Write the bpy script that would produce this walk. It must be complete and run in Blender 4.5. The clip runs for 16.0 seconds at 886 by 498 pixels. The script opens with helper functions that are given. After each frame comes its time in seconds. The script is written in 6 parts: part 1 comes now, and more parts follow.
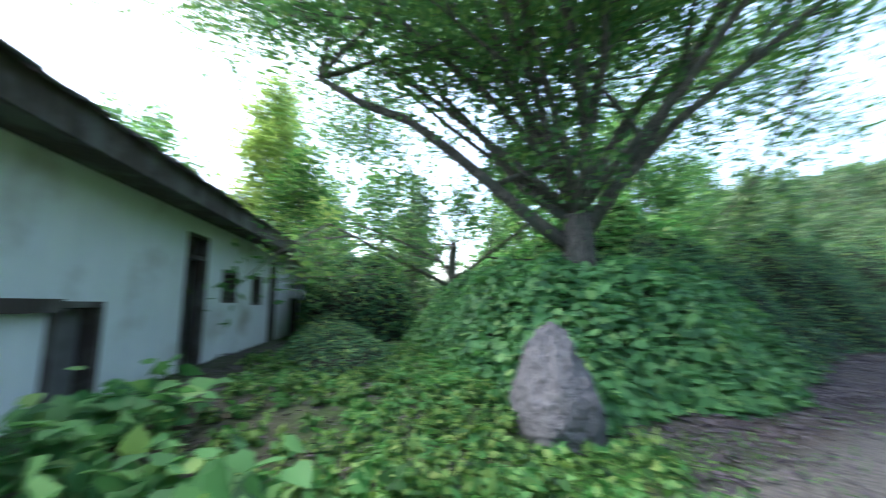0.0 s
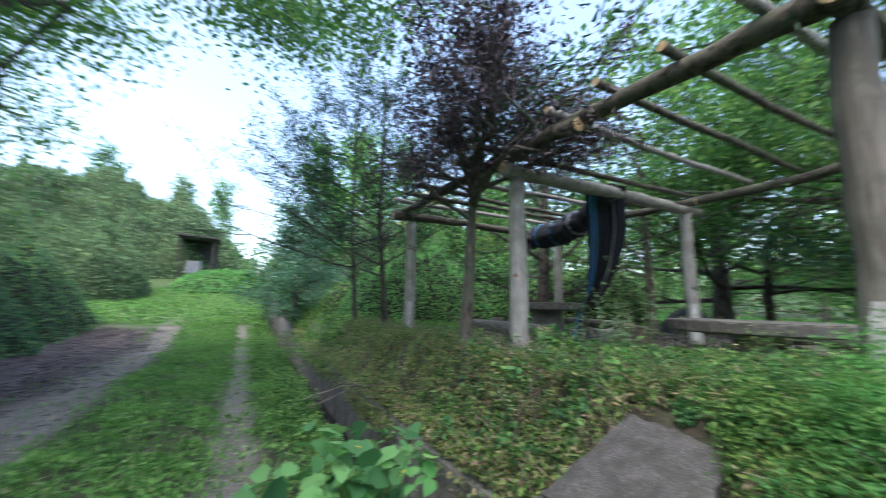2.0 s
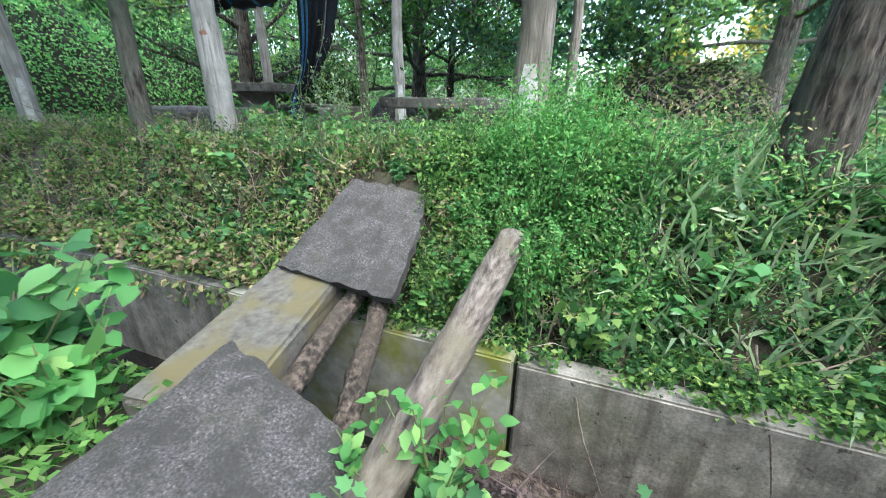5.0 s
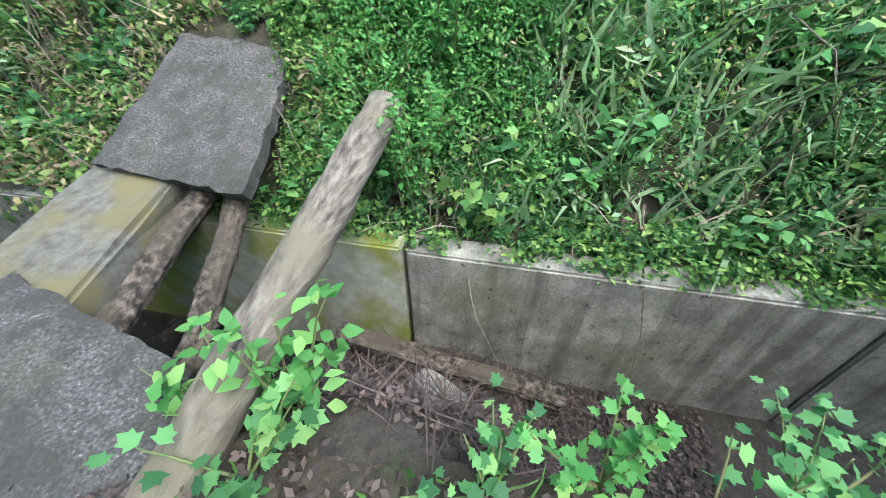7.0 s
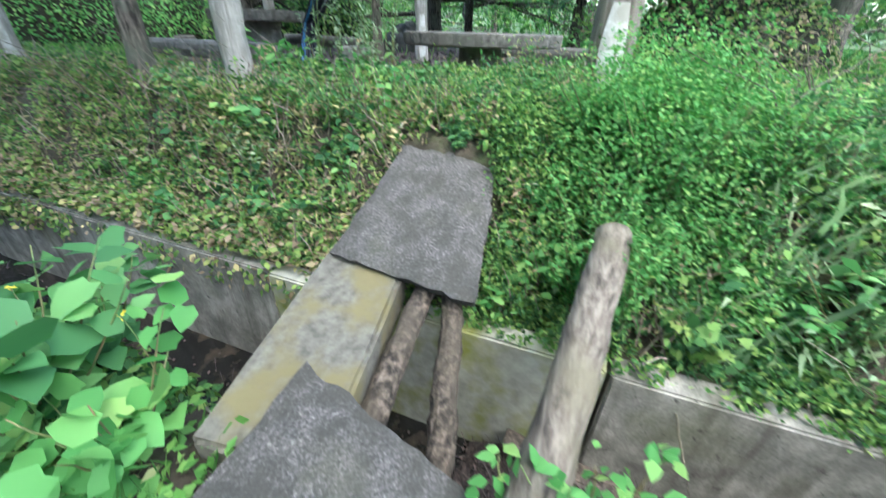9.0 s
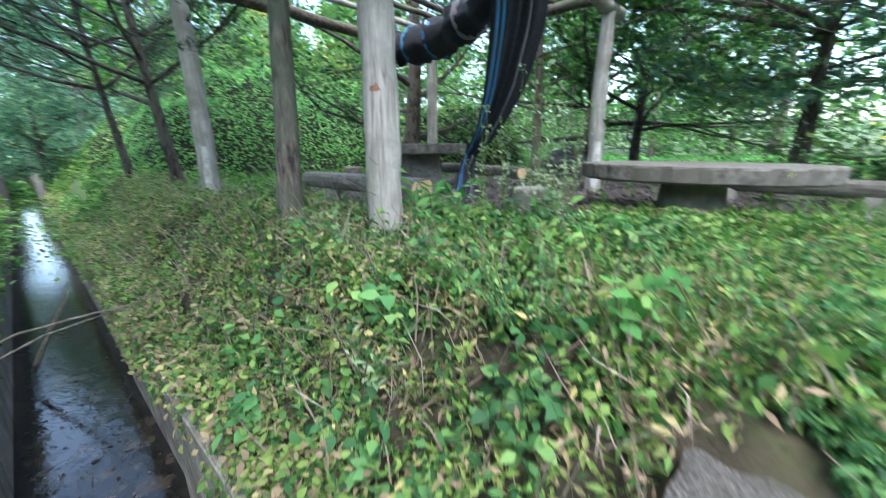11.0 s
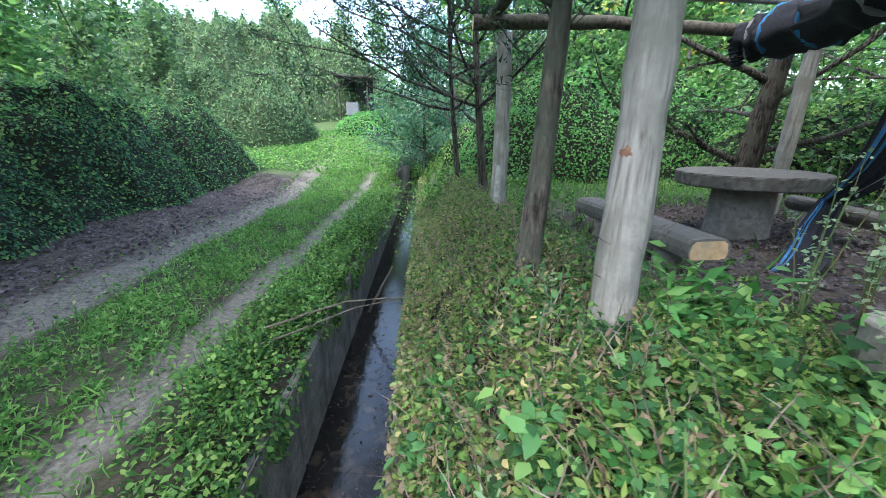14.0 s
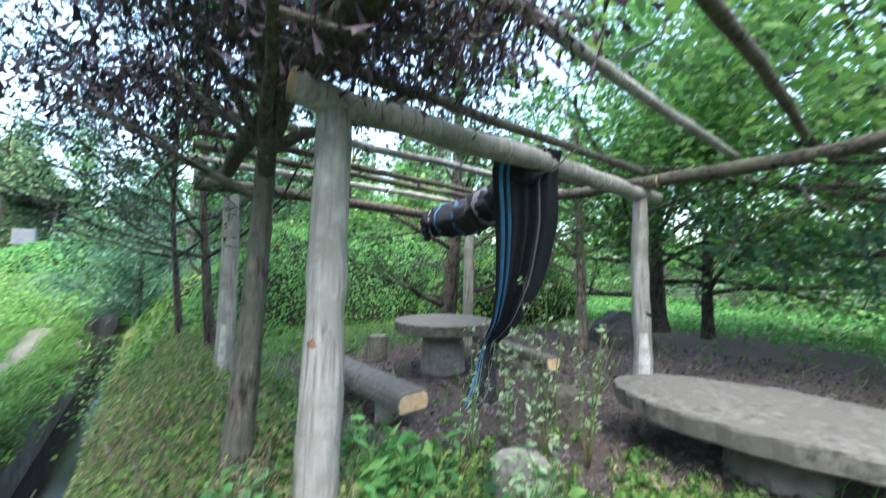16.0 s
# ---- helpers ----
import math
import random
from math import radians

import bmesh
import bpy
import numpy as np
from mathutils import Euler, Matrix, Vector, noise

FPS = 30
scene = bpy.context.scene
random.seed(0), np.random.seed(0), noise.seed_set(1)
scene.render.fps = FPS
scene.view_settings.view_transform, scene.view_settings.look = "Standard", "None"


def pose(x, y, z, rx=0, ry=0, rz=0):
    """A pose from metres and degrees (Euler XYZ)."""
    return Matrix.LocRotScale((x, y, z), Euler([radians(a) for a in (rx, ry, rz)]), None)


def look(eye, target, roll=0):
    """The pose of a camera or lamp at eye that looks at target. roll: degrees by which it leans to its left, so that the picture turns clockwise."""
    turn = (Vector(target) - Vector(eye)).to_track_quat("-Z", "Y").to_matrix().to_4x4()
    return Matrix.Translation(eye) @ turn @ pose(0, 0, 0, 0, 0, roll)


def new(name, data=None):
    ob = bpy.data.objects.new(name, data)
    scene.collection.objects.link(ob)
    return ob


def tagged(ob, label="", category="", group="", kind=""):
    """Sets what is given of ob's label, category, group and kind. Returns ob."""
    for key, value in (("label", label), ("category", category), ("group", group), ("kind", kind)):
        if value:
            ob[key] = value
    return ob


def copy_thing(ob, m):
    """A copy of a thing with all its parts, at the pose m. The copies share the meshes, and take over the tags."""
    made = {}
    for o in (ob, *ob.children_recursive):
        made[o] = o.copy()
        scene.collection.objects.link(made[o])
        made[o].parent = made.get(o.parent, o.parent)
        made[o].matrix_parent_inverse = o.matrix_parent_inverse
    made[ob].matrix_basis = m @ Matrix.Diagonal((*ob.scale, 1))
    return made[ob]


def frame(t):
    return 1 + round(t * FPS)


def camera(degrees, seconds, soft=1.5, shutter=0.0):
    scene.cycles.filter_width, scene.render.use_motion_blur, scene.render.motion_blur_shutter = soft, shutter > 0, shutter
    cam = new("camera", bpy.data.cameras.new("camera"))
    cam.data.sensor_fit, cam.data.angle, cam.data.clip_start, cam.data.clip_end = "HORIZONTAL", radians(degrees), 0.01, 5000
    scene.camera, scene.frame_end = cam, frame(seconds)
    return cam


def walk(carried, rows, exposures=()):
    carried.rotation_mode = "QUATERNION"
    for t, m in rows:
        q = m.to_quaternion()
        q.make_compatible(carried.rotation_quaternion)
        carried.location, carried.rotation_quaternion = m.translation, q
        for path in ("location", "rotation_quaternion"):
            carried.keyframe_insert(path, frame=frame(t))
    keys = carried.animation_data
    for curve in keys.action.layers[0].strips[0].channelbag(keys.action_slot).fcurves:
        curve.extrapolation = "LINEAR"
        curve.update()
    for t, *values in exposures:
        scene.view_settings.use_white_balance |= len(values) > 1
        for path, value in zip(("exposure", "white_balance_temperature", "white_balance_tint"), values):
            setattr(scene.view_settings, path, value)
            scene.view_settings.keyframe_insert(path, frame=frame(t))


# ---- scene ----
PATH = [
    (0, (-2.047, -1.473, 0.594), (-3.889, -0.749, 0.88), -0.6),
    (0.5, (-1.914, -1.409, 0.684), (-3.22, 0.087, 0.919), 0.1),
    (1, (-1.758, -1.373, 0.743), (-2.188, 0.565, 0.989), 1.9),
    (1.5, (-1.598, -1.222, 0.728), (-1.272, 0.731, 1.016), 1.6),
    (2, (-1.6, -1.377, 0.766), (-0.672, 0.372, 1.05), 0.8),
    (2.5, (-1.581, -1.337, 0.71), (-0.185, 0.071, 0.97), 0.4),
    (3, (-1.649, -1.24, 0.647), (0.023, -0.146, 0.739), -0.5),
    (3.5, (-1.675, -1.172, 0.615), (0.138, -0.342, 0.463), -0.0),
    (3.7, (-1.675, -1.15, 0.613), (0.151, -0.382, 0.341), 0.1),
    (5.8, (-1.244, -1.276, 0.506), (0.39, -0.664, -0.471), -0.3),
    (6, (-1.208, -1.309, 0.492), (0.398, -0.74, -0.556), -0.4),
    (6.5, (-1.138, -1.359, 0.473), (0.378, -0.924, -0.757), 0.1),
    (7, (-1.105, -1.425, 0.457), (0.363, -1.118, -0.866), -0.3),
    (7.5, (-1.064, -1.324, 0.48), (0.36, -1.06, -0.899), 0.2),
    (8, (-1.092, -1.137, 0.522), (0.338, -0.784, -0.831), 0.5),
    (8.5, (-1.198, -0.888, 0.619), (0.297, -0.398, -0.616), 1.8),
    (9, (-1.243, -0.668, 0.666), (0.354, -0.059, -0.372), 1.5),
    (9.2, (-1.214, -0.584, 0.662), (0.414, 0.083, -0.29), 1.8),
    (11.3, (0.011, 0.383, 0.837), (1.278, 1.868, 0.403), 0.5),
    (11.5, (0.124, 0.389, 0.944), (1.188, 2.039, 0.565), 0.5),
    (12, (0.207, 0.469, 1.072), (0.854, 2.326, 0.708), 0.7),
    (12.5, (0.257, 0.494, 1.106), (0.613, 2.423, 0.713), 0.6),
    (13, (0.306, 0.488, 1.117), (0.482, 2.413, 0.604), 0.2),
    (13.5, (0.312, 0.491, 1.129), (0.413, 2.4, 0.542), 0.2),
    (14, (0.384, 0.448, 1.186), (0.473, 2.356, 0.593), 0.1),
    (14.5, (0.506, 0.389, 1.24), (0.76, 2.306, 0.732), 0.3),
    (15, (0.594, 0.368, 1.255), (1.303, 2.197, 0.863), 0.3),
    (15.5, (0.658, 0.325, 1.356), (1.706, 2.013, 1.13), 0.4),
    (16, (0.676, 0.268, 1.505), (1.903, 1.843, 1.618), 0.8),
]
cam = camera(100.3, 16.0, soft=0.85, shutter=0.5)
walk(cam, [(t, look(eye, target, roll)) for t, eye, target, roll in PATH],
     exposures=[(0.0, 2.85, 6500, 10), (0.5, 2.7, 6500, 10), (1.0, 2.55, 6450, 9), (2.0, 2.25, 6450, 9), (3.0, 2.45, 6450, 9), (3.7, 2.75, 6400, 8), (6.0, 3.0, 6200, 4), (9.0, 3.15, 6150, 2),
                (11.5, 3.05, 6300, 6), (12.3, 2.8, 6350, 7), (13.2, 2.7, 6400, 8), (14.5, 2.95, 6400, 6), (16.0, 3.15, 6450, 6)])

# ---- world and sun ----
SUN_ELEV, SUN_AZ = 64.0, 225.0
world = bpy.data.worlds.new("sky")
scene.world = world
world.use_nodes = True
wn = world.node_tree.nodes
sky = wn.new("ShaderNodeTexSky")
sky.sky_type = "NISHITA"
sky.sun_disc = False
sky.sun_elevation = radians(SUN_ELEV)
sky.sun_rotation = radians(SUN_AZ)
sky.air_density, sky.dust_density, sky.ozone_density = 1.0, 3.0, 1.0
wn["Background"].inputs["Strength"].default_value = 0.15
world.node_tree.links.new(sky.outputs["Color"], wn["Background"].inputs["Color"])
sun_data = bpy.data.lights.new("sun", "SUN")
sun_data.energy, sun_data.angle, sun_data.color = 0.5, radians(75), (0.96, 0.98, 1.0)
sun = new("sun", sun_data)
sa, se = radians(SUN_AZ), radians(SUN_ELEV)
sun.matrix_world = look((0, 0, 0), (-math.sin(sa) * math.cos(se), -math.cos(sa) * math.cos(se), -math.sin(se)))

# ---- materials ----
RNG = np.random.default_rng(7)


def mat(name, build):
    m = bpy.data.materials.new(name)
    m.use_nodes = True
    nt = m.node_tree
    bsdf = nt.nodes["Principled BSDF"]
    build(nt, bsdf, lambda kind: nt.nodes.new("ShaderNode" + kind), nt.links.new)
    return m


def ramp(nt, fac, stops):
    r = nt.nodes.new("ShaderNodeValToRGB")
    while len(r.color_ramp.elements) < len(stops):
        r.color_ramp.elements.new(0.5)
    for e, (p, c) in zip(r.color_ramp.elements, stops):
        e.position, e.color = p, (*c, 1)
    nt.links.new(fac, r.inputs["Fac"])
    return r.outputs["Color"]


def grain(nt, scale, detail=5.0, stretch=None, rough=0.6):
    tc = nt.nodes.new("ShaderNodeTexCoord")
    n = nt.nodes.new("ShaderNodeTexNoise")
    n.inputs["Scale"].default_value, n.inputs["Detail"].default_value = scale, detail
    n.inputs["Roughness"].default_value = rough
    src = tc.outputs["Object"]
    if stretch:
        mp = nt.nodes.new("ShaderNodeMapping")
        mp.inputs["Scale"].default_value = stretch
        nt.links.new(src, mp.inputs["Vector"])
        src = mp.outputs["Vector"]
    nt.links.new(src, n.inputs["Vector"])
    return n.outputs["Fac"]


def mixed(nt, fac, a, b, blend="MIX"):
    m = nt.nodes.new("ShaderNodeMix")
    m.data_type, m.blend_type = "RGBA", blend
    for socket, v in ((m.inputs["Factor"], fac), (m.inputs["A"], a), (m.inputs["B"], b)):
        if isinstance(v, (int, float)):
            socket.default_value = v
        elif isinstance(v, tuple):
            socket.default_value = (*v, 1)
        else:
            nt.links.new(v, socket)
    return m.outputs["Result"]


def bump(nt, bsdf, height, strength, dist=0.02):
    b = nt.nodes.new("ShaderNodeBump")
    b.inputs["Strength"].default_value, b.inputs["Distance"].default_value = strength, dist
    nt.links.new(height, b.inputs["Height"])
    nt.links.new(b.outputs["Normal"], bsdf.inputs["Normal"])


def two_tone(name, stops, scale, stain, stain_scale, rough=0.85, stretch=None, relief=0.5, dist=0.01, stain_amount=(0.45, 0.62)):
    def build(nt, bsdf, node, link):
        g = grain(nt, scale, 6, stretch)
        col = ramp(nt, g, stops)
        s = grain(nt, stain_scale, 4)
        edge = ramp(nt, s, [(stain_amount[0], (0, 0, 0)), (stain_amount[1], (1, 1, 1))])
        link(mixed(nt, edge, col, stain), bsdf.inputs["Base Color"])
        bsdf.inputs["Roughness"].default_value = rough
        bump(nt, bsdf, g, relief, dist)
    return mat(name, build)


def leaf_mat(name, stops, gloss=0.45, through_amount=0.4):
    """Leaves: the tone of each leaf picks its colour, light passes through in part."""
    def build(nt, bsdf, node, link):
        at = node("Attribute")
        at.attribute_name = "tone"
        col = ramp(nt, at.outputs["Fac"], [(p, (1.12 * r, 1.15 * g, 1.85 * b)) for p, (r, g, b) in stops])
        g = grain(nt, 1.3, 3)
        col = mixed(nt, 0.5, col, ramp(nt, g, [(0.3, (0.55, 0.55, 0.55)), (0.7, (1.25, 1.25, 1.25))]), "MULTIPLY")
        link(col, bsdf.inputs["Base Color"])
        bsdf.inputs["Roughness"].default_value = gloss + 0.15
        bsdf.inputs["Specular IOR Level"].default_value = 0.25
        tr = node("BsdfTranslucent")
        link(mixed(nt, 0.7, col, (1.15, 1.3, 0.9), "MULTIPLY"), tr.inputs["Color"])
        mx = node("MixShader")
        mx.inputs["Fac"].default_value = through_amount
        link(bsdf.outputs["BSDF"], mx.inputs[1])
        link(tr.outputs["BSDF"], mx.inputs[2])
        link(mx.outputs["Shader"], nt.nodes["Material Output"].inputs["Surface"])
    return mat(name, build)


M = {}
M["weed"] = leaf_mat("weed_leaf", [(0.0, (0.018, 0.05, 0.012)), (0.35, (0.055, 0.15, 0.028)), (0.65, (0.15, 0.28, 0.045)), (0.95, (0.26, 0.36, 0.07))])
M["drybank"] = leaf_mat("dry_bank_leaf", [(0.0, (0.022, 0.04, 0.012)), (0.22, (0.08, 0.18, 0.035)), (0.5, (0.25, 0.35, 0.06)), (0.64, (0.20, 0.145, 0.065)), (0.82, (0.34, 0.26, 0.12)), (1.0, (0.52, 0.46, 0.13))])
M["bush"] = leaf_mat("bush_leaf", [(0.0, (0.016, 0.055, 0.02)), (0.45, (0.05, 0.14, 0.045)), (0.75, (0.12, 0.25, 0.06)), (1.0, (0.28, 0.40, 0.07))])
M["vine"] = leaf_mat("vine_leaf", [(0.0, (0.035, 0.11, 0.03)), (0.45, (0.10, 0.26, 0.06)), (0.85, (0.17, 0.35, 0.08)), (1.0, (0.27, 0.42, 0.09))], gloss=0.42)
M["bright"] = leaf_mat("bright_leaf", [(0.0, (0.05, 0.18, 0.03)), (0.6, (0.11, 0.29, 0.055)), (1.0, (0.25, 0.40, 0.08))])
M["grass"] = leaf_mat("grass_blade", [(0.0, (0.035, 0.10, 0.018)), (0.5, (0.10, 0.24, 0.035)), (0.85, (0.20, 0.35, 0.06)), (1.0, (0.32, 0.30, 0.11))])
M["crown"] = leaf_mat("crown_leaf", [(0.0, (0.025, 0.07, 0.015)), (0.5, (0.06, 0.16, 0.03)), (1.0, (0.15, 0.27, 0.04))], through_amount=0.45)
M["crown_light"] = leaf_mat("light_crown_leaf", [(0.0, (0.07, 0.16, 0.04)), (0.5, (0.10, 0.22, 0.05)), (1.0, (0.22, 0.33, 0.06))], through_amount=0.45)
M["yellow_green"] = leaf_mat("yellow_green_leaf", [(0.0, (0.14, 0.22, 0.04)), (0.5, (0.27, 0.36, 0.06)), (1.0, (0.42, 0.48, 0.09))], through_amount=0.45)
M["needle"] = leaf_mat("pine_needle", [(0.0, (0.012, 0.035, 0.012)), (0.5, (0.03, 0.075, 0.025)), (1.0, (0.06, 0.14, 0.04))], through_amount=0.25)
M["blue_needle"] = leaf_mat("blue_pine_needle", [(0.0, (0.04, 0.10, 0.05)), (0.5, (0.08, 0.19, 0.08)), (1.0, (0.17, 0.30, 0.10))], through_amount=0.3)
M["dead"] = leaf_mat("dead_foliage", [(0.0, (0.02, 0.016, 0.015)), (0.6, (0.06, 0.042, 0.036)), (1.0, (0.13, 0.09, 0.07))], through_amount=0.1)
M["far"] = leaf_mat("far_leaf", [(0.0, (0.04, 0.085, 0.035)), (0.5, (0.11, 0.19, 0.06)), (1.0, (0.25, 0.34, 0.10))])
M["litter"] = leaf_mat("dry_leaf", [(0.0, (0.04, 0.032, 0.025)), (0.5, (0.09, 0.071, 0.052)), (1.0, (0.185, 0.15, 0.105))], through_amount=0.1)
M["wet_litter"] = leaf_mat("wet_leaf", [(0.0, (0.018, 0.014, 0.008)), (0.5, (0.05, 0.036, 0.02)), (1.0, (0.12, 0.085, 0.05))], through_amount=0.05)
M["bank_green"] = leaf_mat("bank_leaf", [(0.0, (0.018, 0.055, 0.016)), (0.4, (0.055, 0.16, 0.04)), (0.75, (0.13, 0.29, 0.065)), (1.0, (0.29, 0.43, 0.09))])
M["bark"] = two_tone("bark", [(0.36, (0.025, 0.02, 0.018)), (0.65, (0.24, 0.205, 0.175))], 26, (0.10, 0.11, 0.085), 3, 0.95, (1, 1, 0.22), 1.0, 0.03)
M["bark_dark"] = two_tone("dark_bark", [(0.40, (0.008, 0.007, 0.006)), (0.52, (0.06, 0.05, 0.043)), (0.66, (0.17, 0.145, 0.125))], 34, (0.085, 0.085, 0.07), 6, 0.95, (1, 1, 0.14), 1.0, 0.08)
M["post"] = two_tone("grey_stripped_log", [(0.30, (0.15, 0.14, 0.13)), (0.48, (0.34, 0.325, 0.31)), (0.7, (0.47, 0.455, 0.44))], 22, (0.24, 0.235, 0.215), 3.5, 0.9, (1.5, 1.5, 0.10), 0.9, 0.02)
M["brown_post"] = two_tone("brown_grey_log", [(0.30, (0.07, 0.06, 0.05)), (0.48, (0.17, 0.152, 0.13)), (0.7, (0.28, 0.255, 0.225))], 22, (0.13, 0.12, 0.10), 3.5, 0.9, (1.5, 1.5, 0.10), 0.9, 0.02)
M["beam"] = two_tone("dark_weathered_log", [(0.35, (0.03, 0.026, 0.022)), (0.65, (0.14, 0.12, 0.10))], 20, (0.10, 0.105, 0.075), 2.5, 0.95, None, 0.7, 0.012)
M["cut"] = two_tone("sawn_log_end", [(0.3, (0.44, 0.29, 0.15)), (0.7, (0.68, 0.49, 0.29))], 14, (0.42, 0.33, 0.22), 4, 0.9)
M["pale_weed"] = leaf_mat("pale_weed_leaf", [(0.0, (0.14, 0.23, 0.09)), (0.5, (0.24, 0.35, 0.13)), (1.0, (0.40, 0.46, 0.19))])
M["dry_stem"] = leaf_mat("dry_stem", [(0.0, (0.12, 0.09, 0.05)), (0.5, (0.22, 0.17, 0.09)), (1.0, (0.36, 0.30, 0.17))], through_amount=0.1)
M["white_paint"] = two_tone("peeling_white_paint", [(0.3, (0.46, 0.47, 0.47)), (0.7, (0.64, 0.65, 0.65))], 12, (0.36, 0.35, 0.32), 9, 0.8)
def concrete_build(nt, bsdf, node, link):
    """Old cast concrete: cloudy grey, run marks down its face, black lichen spots and a green film."""
    col = ramp(nt, grain(nt, 5, 7), [(0.30, (0.11, 0.109, 0.10)), (0.5, (0.21, 0.207, 0.192)), (0.72, (0.36, 0.352, 0.33))])
    col = mixed(nt, 0.6, col, ramp(nt, grain(nt, 70, 6), [(0.35, (0.55, 0.55, 0.55)), (0.62, (1.2, 1.2, 1.2))]), "MULTIPLY")
    runs = ramp(nt, grain(nt, 5, 5, (1.6, 1.6, 0.12)), [(0.50, (0, 0, 0)), (0.66, (0.65, 0.65, 0.65))])
    col = mixed(nt, runs, col, (0.055, 0.052, 0.045))
    film = ramp(nt, grain(nt, 1.7, 5), [(0.52, (0, 0, 0)), (0.70, (0.5, 0.5, 0.5))])
    col = mixed(nt, film, col, (0.115, 0.125, 0.065))
    spots = ramp(nt, grain(nt, 16, 8, None, 0.75), [(0.60, (0, 0, 0)), (0.66, (0.9, 0.9, 0.9))])
    link(mixed(nt, spots, col, (0.022, 0.022, 0.02)), bsdf.inputs["Base Color"])
    bsdf.inputs["Roughness"].default_value = 0.9
    bump(nt, bsdf, grain(nt, 34, 8), 0.7, 0.008)


M["concrete"] = mat("old_concrete", concrete_build)
M["pedestal"] = two_tone("pale_concrete", [(0.3, (0.13, 0.124, 0.114)), (0.7, (0.29, 0.28, 0.262))], 20, (0.10, 0.092, 0.078), 5, 0.92, None, 0.6, 0.006, (0.52, 0.75))
M["algae"] = two_tone("concrete_with_algae", [(0.3, (0.20, 0.21, 0.19)), (0.7, (0.36, 0.37, 0.33))], 12, (0.17, 0.19, 0.04), 2.6, 0.85, None, 0.4, 0.005, (0.42, 0.6))
def slab_build(nt, bsdf, node, link):
    """Weathered cement: pale grit in a grey paste under patches of dark moss."""
    col = ramp(nt, grain(nt, 95, 8, None, 0.7), [(0.36, (0.028, 0.027, 0.028)), (0.5, (0.083, 0.081, 0.082)), (0.60, (0.14, 0.137, 0.136)), (0.70, (0.36, 0.352, 0.345))])
    moss = ramp(nt, grain(nt, 7, 9, None, 0.7), [(0.42, (0.85, 0.85, 0.85)), (0.60, (0, 0, 0))])
    col = mixed(nt, moss, col, (0.042, 0.042, 0.038))
    link(mixed(nt, ramp(nt, grain(nt, 2.5, 4), [(0.55, (0, 0, 0)), (0.75, (0.4, 0.4, 0.4))]), col, (0.10, 0.105, 0.07)), bsdf.inputs["Base Color"])
    bsdf.inputs["Roughness"].default_value = 0.95
    bump(nt, bsdf, grain(nt, 48, 8, None, 0.7), 1.0, 0.014)


M["slab"] = mat("rough_cement_slab", slab_build)
M["yellow_beam"] = two_tone("yellowed_concrete", [(0.3, (0.055, 0.053, 0.047)), (0.7, (0.15, 0.145, 0.125))], 22, (0.125, 0.11, 0.055), 3.2, 0.9, None, 0.5, 0.006, (0.50, 0.66))
M["rock"] = two_tone("grey_rock", [(0.3, (0.10, 0.099, 0.105)), (0.7, (0.20, 0.199, 0.208))], 14, (0.12, 0.12, 0.126), 2, 0.9, None, 1.0, 0.05)
M["driftwood"] = two_tone("rotten_wood", [(0.40, (0.012, 0.010, 0.008)), (0.52, (0.065, 0.052, 0.042)), (0.66, (0.15, 0.122, 0.10))], 30, (0.06, 0.05, 0.038), 3, 0.95, None, 1.0, 0.015)
M["pale_log"] = two_tone("barkless_pale_log", [(0.35, (0.04, 0.033, 0.028)), (0.5, (0.12, 0.103, 0.087)), (0.68, (0.22, 0.195, 0.17))], 22, (0.13, 0.117, 0.085), 2.6, 0.9, (0.16, 1.6, 1.6), 0.9, 0.014)
M["plaster"] = two_tone("stained_white_plaster", [(0.3, (0.70, 0.75, 0.77)), (0.7, (0.80, 0.84, 0.86))], 3, (0.42, 0.40, 0.37), 0.8, 0.85, (1, 1, 0.5), 0.3, 0.004, (0.52, 0.72))
M["roof"] = two_tone("dark_roof_slate", [(0.3, (0.035, 0.032, 0.034)), (0.7, (0.10, 0.095, 0.095))], 8, (0.055, 0.055, 0.045), 2, 0.9)
M["dark_wood"] = two_tone("dark_door_wood", [(0.3, (0.03, 0.022, 0.02)), (0.7, (0.09, 0.07, 0.06))], 9, (0.12, 0.115, 0.11), 2, 0.85, (3, 3, 0.3))
M["grey_door"] = two_tone("grey_door_panel", [(0.3, (0.13, 0.13, 0.135)), (0.7, (0.19, 0.19, 0.195))], 5, (0.10, 0.09, 0.08), 1.5, 0.7)
# Near-black: the dimness of an unlit inside, put into the colour.
M["dark_room"] = two_tone("dim_inside", [(0.3, (0.02, 0.02, 0.02)), (0.7, (0.05, 0.048, 0.045))], 4, (0.03, 0.03, 0.03), 1.5, 0.95)
M["cloth"] = two_tone("black_navy_cloth", [(0.3, (0.008, 0.009, 0.014)), (0.7, (0.028, 0.03, 0.042))], 40, (0.02, 0.024, 0.035), 5, 0.95)
M["cloth_blue"] = two_tone("blue_cloth", [(0.3, (0.02, 0.13, 0.34)), (0.7, (0.06, 0.26, 0.52))], 40, (0.05, 0.16, 0.3), 5, 0.95)
M["cloth_grey"] = two_tone("grey_cloth", [(0.3, (0.18, 0.18, 0.22)), (0.7, (0.32, 0.32, 0.36))], 40, (0.2, 0.2, 0.24), 5, 0.95)
M["shed_roof"] = two_tone("dark_shed_roof", [(0.3, (0.03, 0.03, 0.032)), (0.7, (0.08, 0.08, 0.08))], 3, (0.05, 0.045, 0.04), 1, 0.8)
